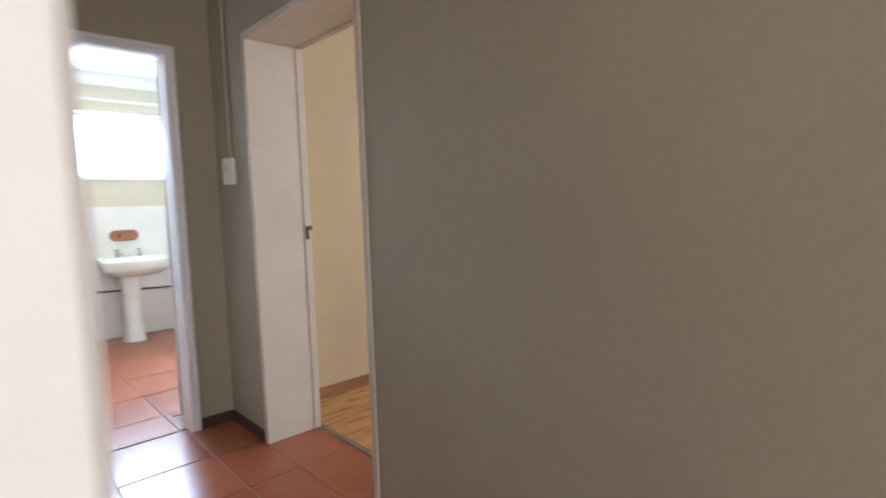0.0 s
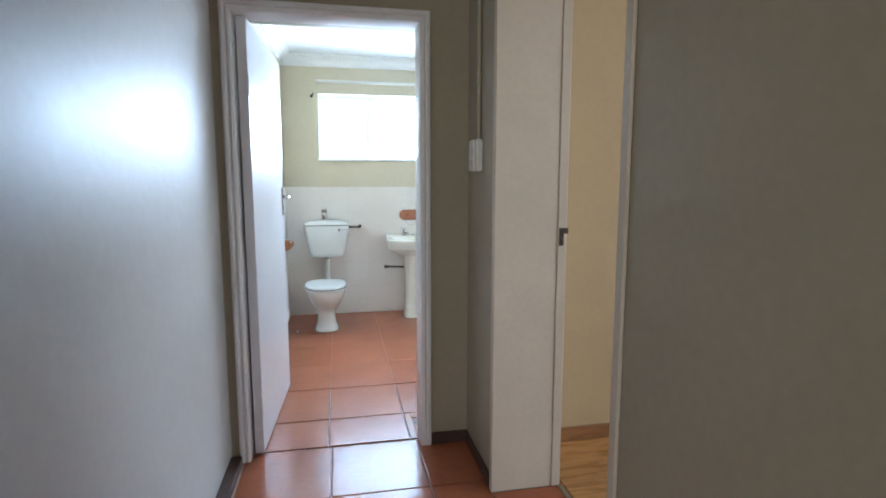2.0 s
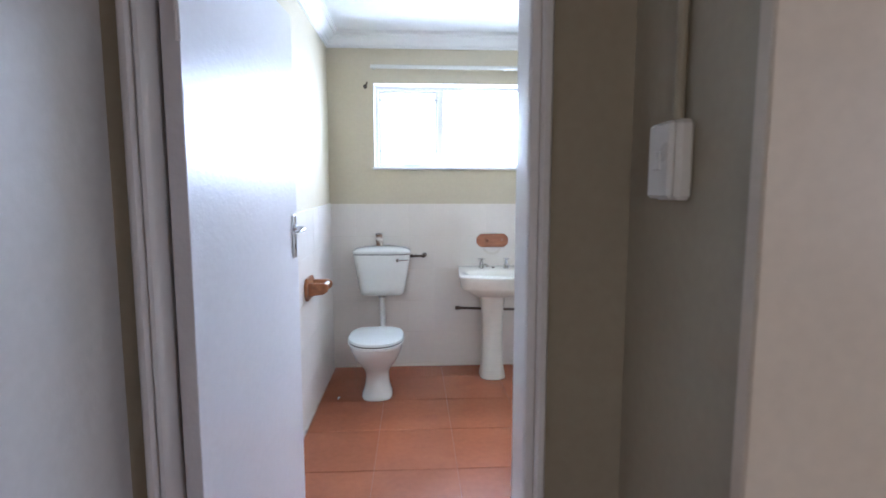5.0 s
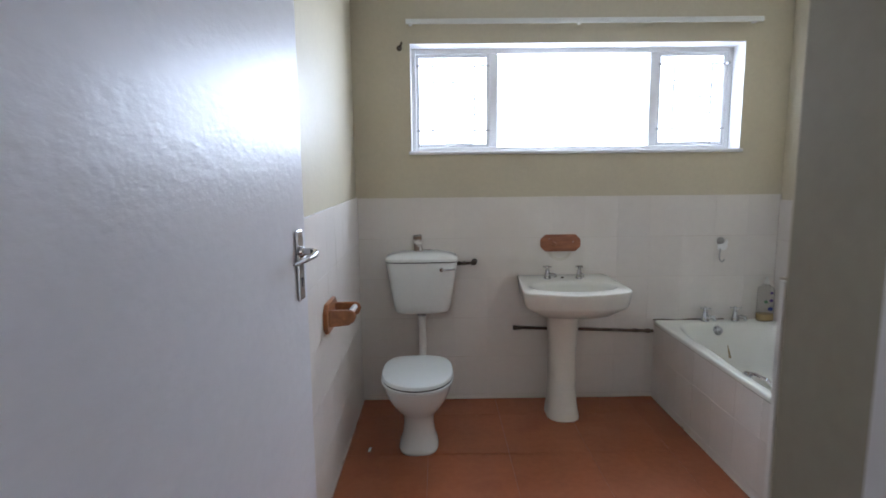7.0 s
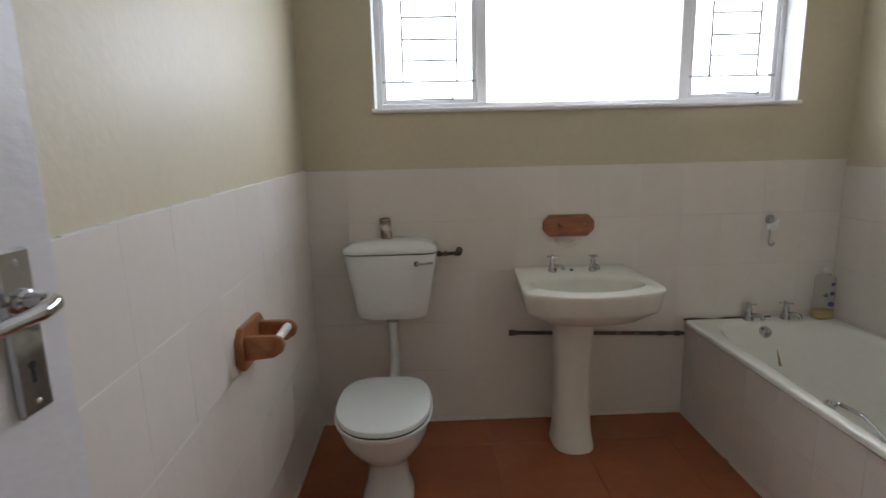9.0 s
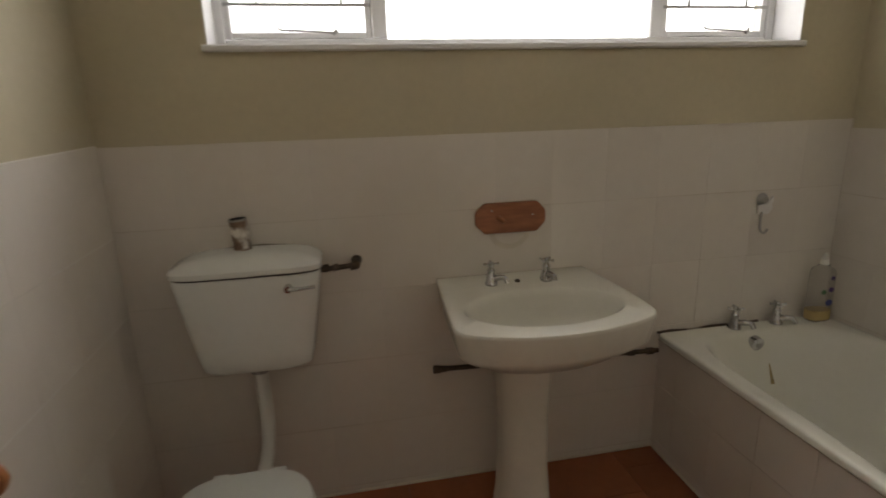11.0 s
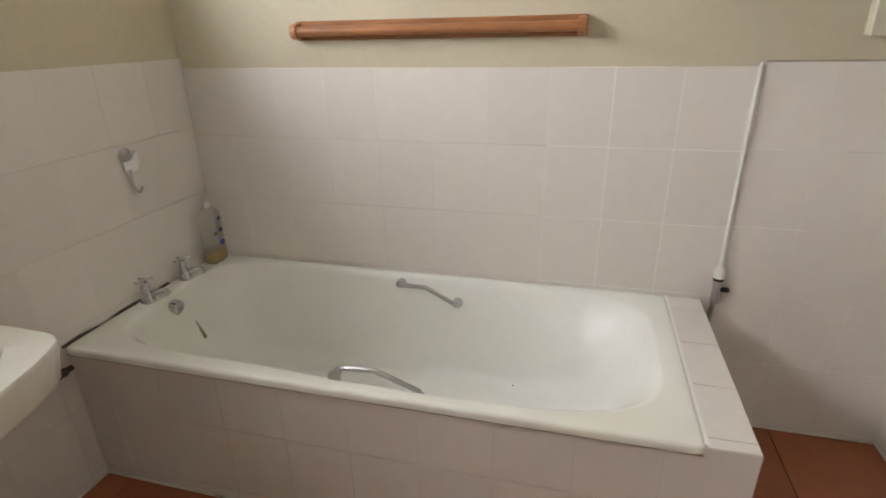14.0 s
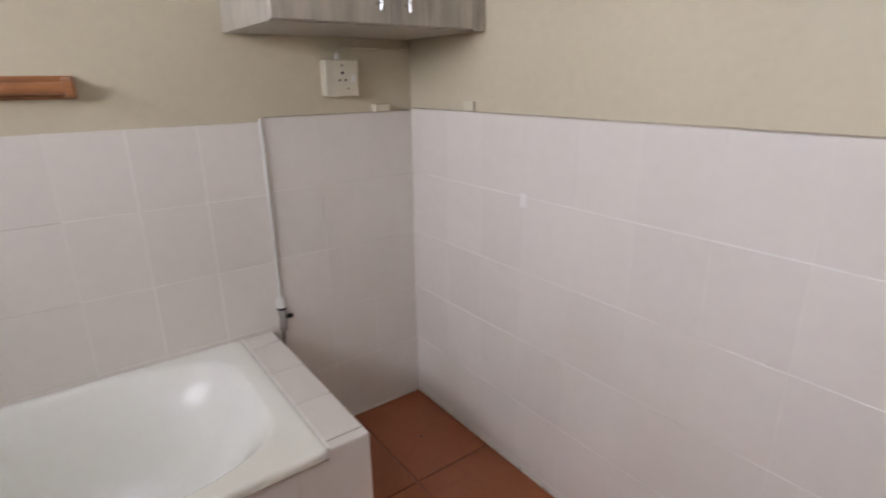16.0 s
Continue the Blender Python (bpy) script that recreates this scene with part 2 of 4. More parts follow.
def bend(pts, steps=5):
    """A smooth line through the given points."""
    pts = [Vector(p) for p in pts]
    out = []
    for i in range(len(pts) - 1):
        p0, p1, p2, p3 = pts[max(i - 1, 0)], pts[i], pts[i + 1], pts[min(i + 2, len(pts) - 1)]
        for k in range(steps):
            t = k / steps
            out.append(0.5 * ((2 * p1) + (p2 - p0) * t + (2 * p0 - 5 * p1 + 4 * p2 - p3) * t * t + (3 * p1 - p0 - 3 * p2 + p3) * t ** 3))
    return out + [pts[-1]]


def squircle(cx, cy, z, rx, ry, power=4.0, n=48, back=None):
    """A rounded outline; back: another power for the side away from the room."""
    out = []
    for i in range(n):
        a = 2 * math.pi * i / n
        c, s = math.cos(a), math.sin(a)
        q = back if back and s > 0 else power
        out.append(Vector((cx + rx * math.copysign(abs(c) ** (2 / q), c), cy + ry * math.copysign(abs(s) ** (2 / q), s), z)))
    return out


def prism(bm, outline, lift):
    """A flat outline pushed along a vector."""
    lift = Vector(lift)
    return loft(bm, [[Vector(p) for p in outline], [Vector(p) + lift for p in outline]])


_tiles = {}


def tile_mesh(w, h, d, chamfer, material):
    key = (round(w, 4), round(h, 4), round(d, 4), material.name)
    if key not in _tiles:
        bm = bmesh.new()
        c = chamfer

        def ring(e, z):
            return [(-w / 2 + e, -h / 2 + e, z), (w / 2 - e, -h / 2 + e, z), (w / 2 - e, h / 2 - e, z), (-w / 2 + e, h / 2 - e, z)]

        loft(bm, [ring(0, 0), ring(0, d - c * 0.7), ring(c * 0.35, d - c * 0.2), ring(c, d)], cap0=False)
        bmesh.ops.recalc_face_normals(bm, faces=bm.faces[:])
        me = bpy.data.meshes.new("tile")
        bm.to_mesh(me)
        bm.free()
        me.materials.append(material)
        _tiles[key] = me
    return _tiles[key]


def tile_field(parent, origin, u, v, ucuts, vcuts, depth, material, gap=0.003, chamfer=0.0025, skip=None, wob=0.0006, ugap=None):
    """Separate tiles between the cuts along u and v, on the plane through origin; skip(uc, vc) leaves one out."""
    u, v = Vector(u), Vector(v)
    nrm = u.cross(v)
    for a, b in zip(ucuts, ucuts[1:]):
        for c, d in zip(vcuts, vcuts[1:]):
            w, h = b - a - (gap if ugap is None else ugap), d - c - gap
            if w < 0.008 or h < 0.008 or (skip and skip((a + b) / 2, (c + d) / 2)):
                continue
            ob = new("tile", tile_mesh(w, h, depth, chamfer, material))
            at = Vector(origin) + u * (a + b) / 2 + v * (c + d) / 2 + nrm * random.uniform(-wob, wob)
            tilt = Matrix.Rotation(random.uniform(-0.0019, 0.0019), 3, u) @ Matrix.Rotation(random.uniform(-0.0019, 0.0019), 3, v)
            rot = tilt @ Matrix((u, v, nrm)).transposed()
            ob.parent = parent
            if parent.type == "EMPTY":
                ob.matrix_parent_inverse = parent.matrix_basis.inverted()
            ob.matrix_basis = Matrix.Translation(at) @ rot.to_4x4()


def cuts(lo, hi, start, pitch):
    k = math.ceil((lo - start) / pitch + 0.02)
    out = [lo]
    while start + k * pitch < hi - 0.004:
        out.append(start + k * pitch)
        k += 1
    return out + [hi]


# ---- the large structure ----
HALL_X0, HALL_X1, END_Y = 0.262, 1.40, 3.19          # hall faces
BX0, BX1, BY0, BY1 = 0.272, 2.865, 3.502, 6.055     # plaster faces of the bathroom
CEIL, CORN = 2.53, 2.425

setting("floor", boxes((-1.75, -2.4, -0.12, 1.70, 0.5, -0.006), (0.1, 0.5, -0.12, 1.70, 3.502, -0.006), (0.1, 3.502, -0.12, 3.09, 6.30, -0.006)), M_FGROUT,
        "red-brown glazed ceramic floor tiles with worn light joints", "floor")
FLOOR = bpy.data.objects["floor"]
setting("floor_side_room", boxes((1.70, -0.3, -0.12, 5.4, 3.09, -0.008), (3.30, 3.09, -0.12, 5.4, 5.0, -0.008)), M_WOODBASE, "honey-coloured wooden plank floor of the side room", "floor")
FLOOR2 = bpy.data.objects["floor_side_room"]

setting("wall_hall_west", boxes((0.10, 0.50, -0.1, HALL_X0, END_Y, 2.7)), M_HALL_LIT, "grey-beige glossy painted hall wall with paint relief, lightened for daylight", "wall")
setting("wall_hall_north", gated(0.10, 1.70, -0.1, 2.7, 0.303, 1.2075, 2.0815, END_Y, BY0),
        M_HALL, "grey-beige painted wall round the bathroom door", "wall")
setting("wall_hall_east", gated(-2.4, END_Y, -0.1, 2.7, 1.7726, 2.73, 2.066, HALL_X1, 1.695, "x"),
        M_HALL, "grey-beige painted hall wall with a deep doorway", "wall")
setting("wall_side_room_north", boxes((1.695, 3.09, -0.1, 3.22, 3.2, 2.7)), M_YELLOW, "warm yellow painted wall of the side room", "wall")
setting("wall_side_room_return", boxes((3.10, 3.2, -0.1, 3.22, 5.0, 2.7)), M_WHITEWALL, "white painted wall past the yellow corner", "wall")
setting("wall_side_room_east", holed(-0.3, 5.0, -0.1, 2.7, 0.1, 2.0, 1.0, 2.2, 5.3, 5.45, "x"), M_WHITEWALL, "white painted far wall with a window opening", "wall")
setting("wall_side_room_end", boxes((3.22, 5.0, -0.1, 5.45, 5.15, 2.7)), M_WHITEWALL, "white painted end wall of the side room", "wall")
setting("wall_side_room_south", boxes((1.695, -0.3, -0.1, 5.3, -0.15, 2.7)), M_WHITEWALL, "white painted wall of the side room", "wall")
setting("wall_hall_pier", boxes((0.10, 0.37, -0.1, 0.312, 0.50, 2.7), bevel=0.006), M_WHITEWALL, "cream painted pier at the start of the hall", "wall")
setting("wall_entry_north", boxes((-1.6, 0.37, -0.1, 0.10, 0.5, 2.7)), M_HALL, "grey-beige painted wall beside the hall", "wall")
setting("wall_entry_west", boxes((-1.75, -2.25, -0.1, -1.6, 0.5, 2.7)), M_HALL, "grey-beige painted wall of the entry", "wall")
# Out-of-view wall; its opening is added to let the entry fill in.
setting("wall_entry_south", holed(-1.75, HALL_X1, -0.1, 2.7, -0.85, 0.45, 1.0, 2.1, -2.4, -2.25), M_HALL, "grey-beige painted wall with an opening added for the unseen fill light", "wall")
setting("ceiling_hall", boxes((-1.75, -2.4, 2.62, 1.70, 3.2, 2.75)), M_CEIL, "white painted hall ceiling", "ceiling")
setting("ceiling_side_room", boxes((1.70, -0.3, 2.62, 5.45, 5.15, 2.75)), M_CEIL, "white painted side room ceiling", "ceiling")

setting("wall_bath_west", boxes((0.10, BY0, -0.1, BX0, 6.30, 2.7)), M_UPPER, "cream painted wall above white-painted tiles", "wall")
setting("wall_bath_east", boxes((BX1, BY0, -0.1, 3.09, 6.30, 2.7)), M_UPPER, "cream painted wall above white-painted tiles", "wall")
setting("wall_bath_south", boxes((1.702, 3.202, -0.1, BX1, BY0 - 0.001, 2.7)), M_UPPER, "cream painted wall above white-painted tiles", "wall")
setting("wall_bath_south_skin", gated(BX0, BX1, -0.1, 2.7, BX0 + 0.008, 1.2075, 2.0815, BY0 + 0.0002, BY0 + 0.003), M_UPPER, "cream paint on the wall round the door", "wall")
WX0, WX1, WZ0, WZ1 = 0.612, 2.594, 1.535, 2.178
setting("wall_bath_north", holed(BX0, BX1, -0.1, 2.7, WX0, WX1, WZ0, WZ1, BY1, 6.30),
        M_UPPER, "cream painted window wall above white-painted tiles", "wall")
setting("ceiling_bathroom", boxes((BX0, BY0 + 0.004, CEIL, BX1, BY1, 2.7)), M_CEIL, "pale painted flat bathroom ceiling", "ceiling")

# moulded cornice round the bathroom
cornice = tagged(thing("cornice", (0.27, 6.05, CORN), "white moulded plaster cornice under the bathroom ceiling", "cornice"), kind="structure")
PROFILE = [(0, 0), (0.012, 0), (0.014, 0.014), (0.026, 0.018), (0.034, 0.036), (0.052, 0.056), (0.072, 0.068), (0.076, 0.080), (0.090, 0.084), (0.092, 0.105), (0, 0.105)]
for a, b, inward in (((BX0, BY1), (BX1, BY1), (0, -1)), ((BX0, BY0 + 0.004), (BX1, BY0 + 0.004), (0, 1)), ((BX0, BY0 + 0.004), (BX0, BY1), (1, 0)), ((BX1, BY0 + 0.004), (BX1, BY1), (-1, 0))):
    bm = bmesh.new()
    along = Vector((b[0] - a[0], b[1] - a[1], 0)).normalized()
    rings = []
    for p, sgn in ((a, 1), (b, -1)):
        rings.append([Vector((p[0] + inward[0] * d, p[1] + inward[1] * d, CORN + h)) + along * sgn * d * 0.999 for d, h in PROFILE])
    loft(bm, rings)
    part("moulding", bm, M_CORNICE, cornice)

# floor pieces: hall, doorway strip and bathroom
tile_field(FLOOR, (0, 0, -0.007), (1, 0, 0), (0, 1, 0), cuts(0.315, HALL_X1, 0.722, 0.427), cuts(-2.25, 3.262, 2.822, 0.43), 0.007, M_TERRA, gap=0.007, chamfer=0.003)
tile_field(FLOOR, (0, 0, -0.007), (1, 0, 0), (0, 1, 0), cuts(0.35, 1.16, 0.705, 0.414), [3.262, 3.575], 0.007, M_TERRA, gap=0.007, chamfer=0.003)
tile_field(FLOOR, (0, 0, -0.007), (1, 0, 0), (0, 1, 0), cuts(BX0 + 0.01, 1.947, 0.705, 0.414), [3.575, 4.03], 0.007, M_TERRA, gap=0.006, chamfer=0.003)
tile_field(FLOOR, (0, 0, -0.007), (1, 0, 0), (0, 1, 0), cuts(BX0 + 0.01, 1.947, 0.705, 0.414), [4.03, 4.49, 4.93, 5.37, 5.81, 6.05], 0.007, M_TERRA, gap=0.0022, chamfer=0.0008, wob=0.0002)
tile_field(FLOOR, (0, 0, -0.007), (1, 0, 0), (0, 1, 0), [1.16, 1.531, 1.947], [3.51, 3.575], 0.007, M_TERRA, gap=0.006, chamfer=0.003)
tile_field(FLOOR, (0, 0, -0.007), (1, 0, 0), (0, 1, 0), [1.947, 2.361, 2.86], [3.51, 3.852, 4.26], 0.007, M_TERRA, gap=0.006, chamfer=0.003)
tile_field(FLOOR, (0, 0, -0.007), (1, 0, 0), (0, 1, 0), [1.947, 2.2], [4.26, 4.68, 5.10, 5.52, 5.94, 6.05], 0.007, M_TERRA, gap=0.0022, chamfer=0.0008, wob=0.0002)
tile_field(FLOOR, (0, 0, -0.007), (1, 0, 0), (0, 1, 0), [HALL_X1 - 0.0025, 1.69], cuts(1.778, 2.72, 2.822, 0.43), 0.007, M_TERRA, gap=0.002, chamfer=0.001)
tile_field(FLOOR, (0, 0, -0.007), (1, 0, 0), (0, 1, 0), cuts(-1.6, 0.295, 0.295, 0.427), cuts(-2.25, 0.37, 2.822, 0.43), 0.007, M_TERRA, gap=0.007, chamfer=0.003)
for iy, y in enumerate(np.arange(-0.3, 3.08, 0.13)):
    x = 1.72 - random.uniform(0, 0.9)
    while x < 5.3:
        x2 = x + 1.2
        a, b = max(x, 1.72), min(x2, 5.3)
        if b - a > 0.05:
            tile_field(FLOOR2, (0, 0, -0.009), (1, 0, 0), (0, 1, 0), [a, b], [float(y), min(float(y) + 0.13, 3.085)], 0.009, M_PLANK, gap=0.0016, chamfer=0.0012)
        x = x2

part("grout_bed", boxes((BX0, 4.04, -0.02, BX1, BY1, -0.0022), (1.947, 3.502, -0.02, BX1, 4.04, -0.0045)), M_FGROUT_RED, FLOOR)

# wall tiles: painted over, low joints
BED = 0.0088


def tile_bed(wall, dims, material=None):
    return part("tile_bed", boxes(dims), material or M_GROUT, wall)


def bath_tiles(wall, origin, u, v, uc, vc, ugap=0.0006, depth=0.0012, gap=0.0022):
    tile_field(wall, origin, u, v, uc, vc, depth, M_TILE, gap=gap, chamfer=min(0.0009, depth * 0.75), wob=0.0001, ugap=ugap)


def rows(top, pitch):
    return [0.0, top - 5 * pitch] + [top - k * pitch for k in (4, 3, 2, 1, 0)]


wall_n, wall_e, wall_w, wall_s = (bpy.data.objects[n] for n in ("wall_bath_north", "wall_bath_east", "wall_bath_west", "wall_bath_south_skin"))
tile_bed(wall_n, (BX0, BY1 - BED, 0, BX1, BY1, 1.279))
bath_tiles(wall_n, (0, BY1 - BED, 0), (1, 0, 0), (0, 0, 1), cuts(BX0 + 0.01, BX1 - 0.01, 0.867, 0.2), rows(1.28, 0.2505), 0.0003, 0.0010, 0.0020)
tile_bed(wall_e, (BX1 - BED, 4.108, 0, BX1, 4.6955, 1.245), M_GROUTW)
tile_bed(wall_e, (BX1 - BED, 4.6955, 0, BX1, BY1 - 0.011, 1.245))
tile_bed(wall_e, (BX1 - BED - 0.002, BY0, 0, BX1, 4.1075, 1.257), M_GROUTW)
bath_tiles(wall_e, (BX1 - BED, 0, 0), (0, -1, 0), (0, 0, 1), [-c for c in reversed(cuts(4.109, 4.6955, 4.109, 0.1955))], rows(1.246, 0.245), 0.0034, 0.0007, 0.0028)
bath_tiles(wall_e, (BX1 - BED, 0, 0), (0, -1, 0), (0, 0, 1), [-c for c in reversed(cuts(4.6955, BY1 - 0.011, 4.109, 0.1955))], rows(1.246, 0.245), 0.0003, 0.0009, 0.0020)
bath_tiles(wall_e, (BX1 - BED - 0.002, 0, 0), (0, -1, 0), (0, 0, 1), [-c for c in reversed([3.512, 3.713, 3.911, 4.107])], rows(1.258, 0.2475), 0.0016, 0.0008, 0.0024)
FALL = 0.0229                                        # the west courses run down towards the door
LEVEL_W = Matrix.Translation((0, 5.9, 1.282)) @ Matrix.Rotation(FALL, 4, "X") @ Matrix.Translation((0, -5.9, -1.282))
bed_w = boxes((BX0, BY0 - 0.02, -0.02, BX0 + BED, BY1 - 0.011, 1.281))
bmesh.ops.transform(bed_w, matrix=LEVEL_W, verts=bed_w.verts[:])
part("tile_bed", bed_w, M_GROUTW, wall_w)
bath_tiles(wall_w, LEVEL_W @ Vector((BX0 + BED, 0, 0)), LEVEL_W.to_3x3() @ Vector((0, 1, 0)), LEVEL_W.to_3x3() @ Vector((0, 0, 1)),
           cuts(BY0 + 0.01, BY1 - 0.011, 4.925, 0.2), [0.0, 0.259, 0.509, 0.760, 1.010, 1.282], 0.0005, 0.0008, 0.0036)
tile_bed(wall_s, (1.205, BY0 + 0.003, 0, BX1 - 0.012, BY0 + BED + 0.003, 1.265), M_GROUTW)
bath_tiles(wall_s, (0, BY0 + BED + 0.003, 0), (-1, 0, 0), (0, 0, 1), [-c for c in reversed(cuts(1.205, BX1 - 0.012, 1.42, 0.2))], rows(1.266, 0.2475), 0.0005, 0.0010, 0.0034)

# dark old sealant on the tile edge and along the floor
trim = tagged(thing("trim", (2.8, 3.6, 1.27), "rough paint edge along the top of the tiles", "trim"), kind="structure")
part("edge_line", boxes((1.205, BY0 + 0.003, 1.2665, BX1 - 0.012, BY0 + 0.0125, 1.2690)), M_EDGE_AND_SHADE, trim)
part("edge_line", boxes((BX1 - 0.013, BY0, 1.2585, BX1, 4.09, 1.2610)), M_EDGE_AND_SHADE, trim)

part("floor_joint", boxes((BX0 + 0.0105, BY1 - 0.0165, 0.0005, 2.118, BY1 - 0.0105, 0.010), bevel=0.002), M_CAULK, trim, "pale cracked joint with dark gaps")
part("floor_joint", boxes((BX0 + 0.0098, 4.15, 0.0005, BX0 + 0.0152, BY1 - 0.017, 0.009), bevel=0.002), M_CAULK, trim)
part("floor_joint", boxes((2.1150, 4.150, 0.0005, 2.1205, BY1 - 0.017, 0.009), bevel=0.002), M_CAULK, trim)
part("floor_joint", boxes((1.21, BY0 + 0.0128, 0.0005, BX1 - 0.014, BY0 + 0.018, 0.009), bevel=0.002), M_CAULK, trim)
part("floor_joint", boxes((BX1 - 0.0185, BY0 + 0.019, 0.0005, BX1 - 0.013, 4.150, 0.009), bevel=0.002), M_CAULK, trim)
for y0, y1 in ((4.16, 4.36), (4.38, 4.71), (4.74, 4.90), (4.95, 5.14), (5.20, 5.31)):
    bm = boxes((BX0 + 0.0005, y0, 1.2812, BX0 + 0.0098, y1, 1.2838), bevel=0.001)
    bmesh.ops.transform(bm, matrix=LEVEL_W, verts=bm.verts[:])
    part("edge_line", bm, M_ENAMEL, trim, "white filler on the tile edge")
# Darker half ring on the tiles below the plaque.
bm = bmesh.new()
arc = [(math.cos(a), math.sin(a)) for a in [math.pi * (1 + i / 16) for i in range(17)]]
loft(bm, [[Vector((1.515 + c * (0.064 + w), BY1 - 0.0100 - d, 0.946 + sn * (0.054 + w))) for w, d in ((-0.009, 0), (0.009, 0), (0.009, 0.0012), (-0.009, 0.0012))] for c, sn in arc])
part("water_mark", bm, M_MARK, wall_n, "faint ring mark on the tiles")

# red skirting pieces in the hall, the corner's shadow put into their colour
skirt = tagged(thing("baseboard", (1.39, 3.0, 0), "dark red skirting tiles on the hall walls, darkened for corner shadow", "baseboard"), kind="structure")
part("skirting", boxes((1.216, END_Y - 0.011, 0.001, HALL_X1, END_Y, 0.062), bevel=0.002), M_SKIRT, skirt)
part("skirting", boxes((HALL_X1 - 0.011, 2.765, 0.001, HALL_X1, END_Y - 0.012, 0.062), bevel=0.002), M_SKIRT, skirt)
part("skirting", boxes((HALL_X0, 0.505, 0.001, 0.312, 3.172, 0.042), bevel=0.004), M_SKIRT, skirt)
# Thin pale strip along the foot of the west skirting.
part("joint_strip", boxes((0.3125, 0.505, 0.0005, 0.321, 3.172, 0.006), bevel=0.001), M_FGROUT, skirt, "pale strip at the skirting foot")
base2 = tagged(thing("baseboard_side_room", (2.4, 3.08, 0), "brown wooden baseboard under the yellow wall", "baseboard"), kind="structure")
part("board", boxes((1.70, 3.074, 0.001, 3.232, 3.09, 0.075), bevel=0.003), M_WOODBASE, base2)
part("board", boxes((3.22, 3.09, 0.001, 3.234, 4.99, 0.075), bevel=0.003), M_WOODBASE, base2)

# lining of the side doorway
lin = tagged(thing("door_lining", (1.55, 2.2, 0), "white enamelled lining of the deep side doorway", "door frame"), kind="structure")
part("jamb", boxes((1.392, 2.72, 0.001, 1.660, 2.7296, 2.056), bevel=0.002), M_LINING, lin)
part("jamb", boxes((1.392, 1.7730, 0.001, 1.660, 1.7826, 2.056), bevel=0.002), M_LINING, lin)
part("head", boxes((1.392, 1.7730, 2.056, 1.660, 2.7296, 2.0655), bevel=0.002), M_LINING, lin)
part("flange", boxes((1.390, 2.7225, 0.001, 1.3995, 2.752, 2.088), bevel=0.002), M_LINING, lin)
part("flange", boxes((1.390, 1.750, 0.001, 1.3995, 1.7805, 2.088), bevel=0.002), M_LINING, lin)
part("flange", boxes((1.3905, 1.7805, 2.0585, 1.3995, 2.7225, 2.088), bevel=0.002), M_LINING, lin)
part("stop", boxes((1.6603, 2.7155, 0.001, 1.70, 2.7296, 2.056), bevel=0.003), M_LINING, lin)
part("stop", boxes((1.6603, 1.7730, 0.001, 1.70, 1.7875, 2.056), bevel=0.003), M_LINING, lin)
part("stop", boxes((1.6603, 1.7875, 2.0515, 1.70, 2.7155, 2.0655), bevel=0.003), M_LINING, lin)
strike = thing("strike_plate", (1.69, 2.706, 1.12), "small steel strike plate on the door lining", "strike plate")
part("plate", boxes((1.666, 2.7125, 1.055, 1.686, 2.7155, 1.128), bevel=0.0008), M_PIPE, strike)
part("lip", boxes((1.686, 2.7105, 1.105, 1.704, 2.7155, 1.128), bevel=0.001), M_PIPE, strike)
part("threshold_strip", boxes((1.690, 1.789, 0.0, 1.712, 2.714, 0.006), bevel=0.002), M_STEEL, lin, "worn metal threshold strip")

# pressed-steel frame of the bathroom door
dframe = tagged(thing("door_frame", (0.75, 3.19, 0), "white painted pressed-steel door frame", "door frame"), kind="structure")
JAMB = [(0.300, 3.1895), (0.3005, 3.179), (0.304, 3.173), (0.311, 3.170), (0.319, 3.171), (0.3245, 3.177), (0.327, 3.190), (0.3295, 3.181), (0.334, 3.177), (0.342, 3.178), (0.3475, 3.184), (0.349, 3.196), (0.349, 3.31), (0.300, 3.31)]
JAMB_R = [(0, 3.1895), (0.02, 3.181), (0.10, 3.176), (0.36, 3.174), (0.45, 3.178), (0.48, 3.184), (0.52, 3.180), (0.60, 3.176), (0.90, 3.177), (0.97, 3.181), (1.0, 3.190), (1.0, 3.31), (0, 3.31)]


def jamb(side, outline):
    """One post of the frame, mitred at the top; side(k) gives x from the outer edge 0 to the inner edge 1."""
    bm = bmesh.new()
    loft(bm, [[Vector((side(k), y, 0.001)) for k, y in outline], [Vector((side(k), y, 2.0918 - 0.052 * k)) for k, y in outline]])
    part("jamb", bm, M_ENAMEL, dframe, smooth=True)


jamb(lambda k: 0.300 + 0.049 * k, [((x - 0.300) / 0.049, y) for x, y in JAMB])
jamb(lambda k: 1.216 - 0.054 * k, JAMB_R)
bm = bmesh.new()
loft(bm, [[Vector((x0 + w * k, y, 2.092 - 0.052 * k)) for k, y in JAMB_R] for x0, w in ((0.300, 0.049), (1.216, -0.054))])
part("head", bm, M_ENAMEL, dframe, smooth=True)

# bathroom door, open into the room
door = tagged(thing("door_1", (0.395, 3.23, 0), "white gloss-painted flush door standing open", "door"), kind="structure")
DOOR_M = Matrix.Translation((0.402, 3.236, 0.0)) @ Matrix.Rotation(radians(-2.9), 4, "Z")


def door_part(name, bm, material, label="", parent=None, smooth=False):
    bmesh.ops.transform(bm, matrix=DOOR_M, verts=bm.verts[:])
    return part(name, bm, material, parent or door, label, smooth)


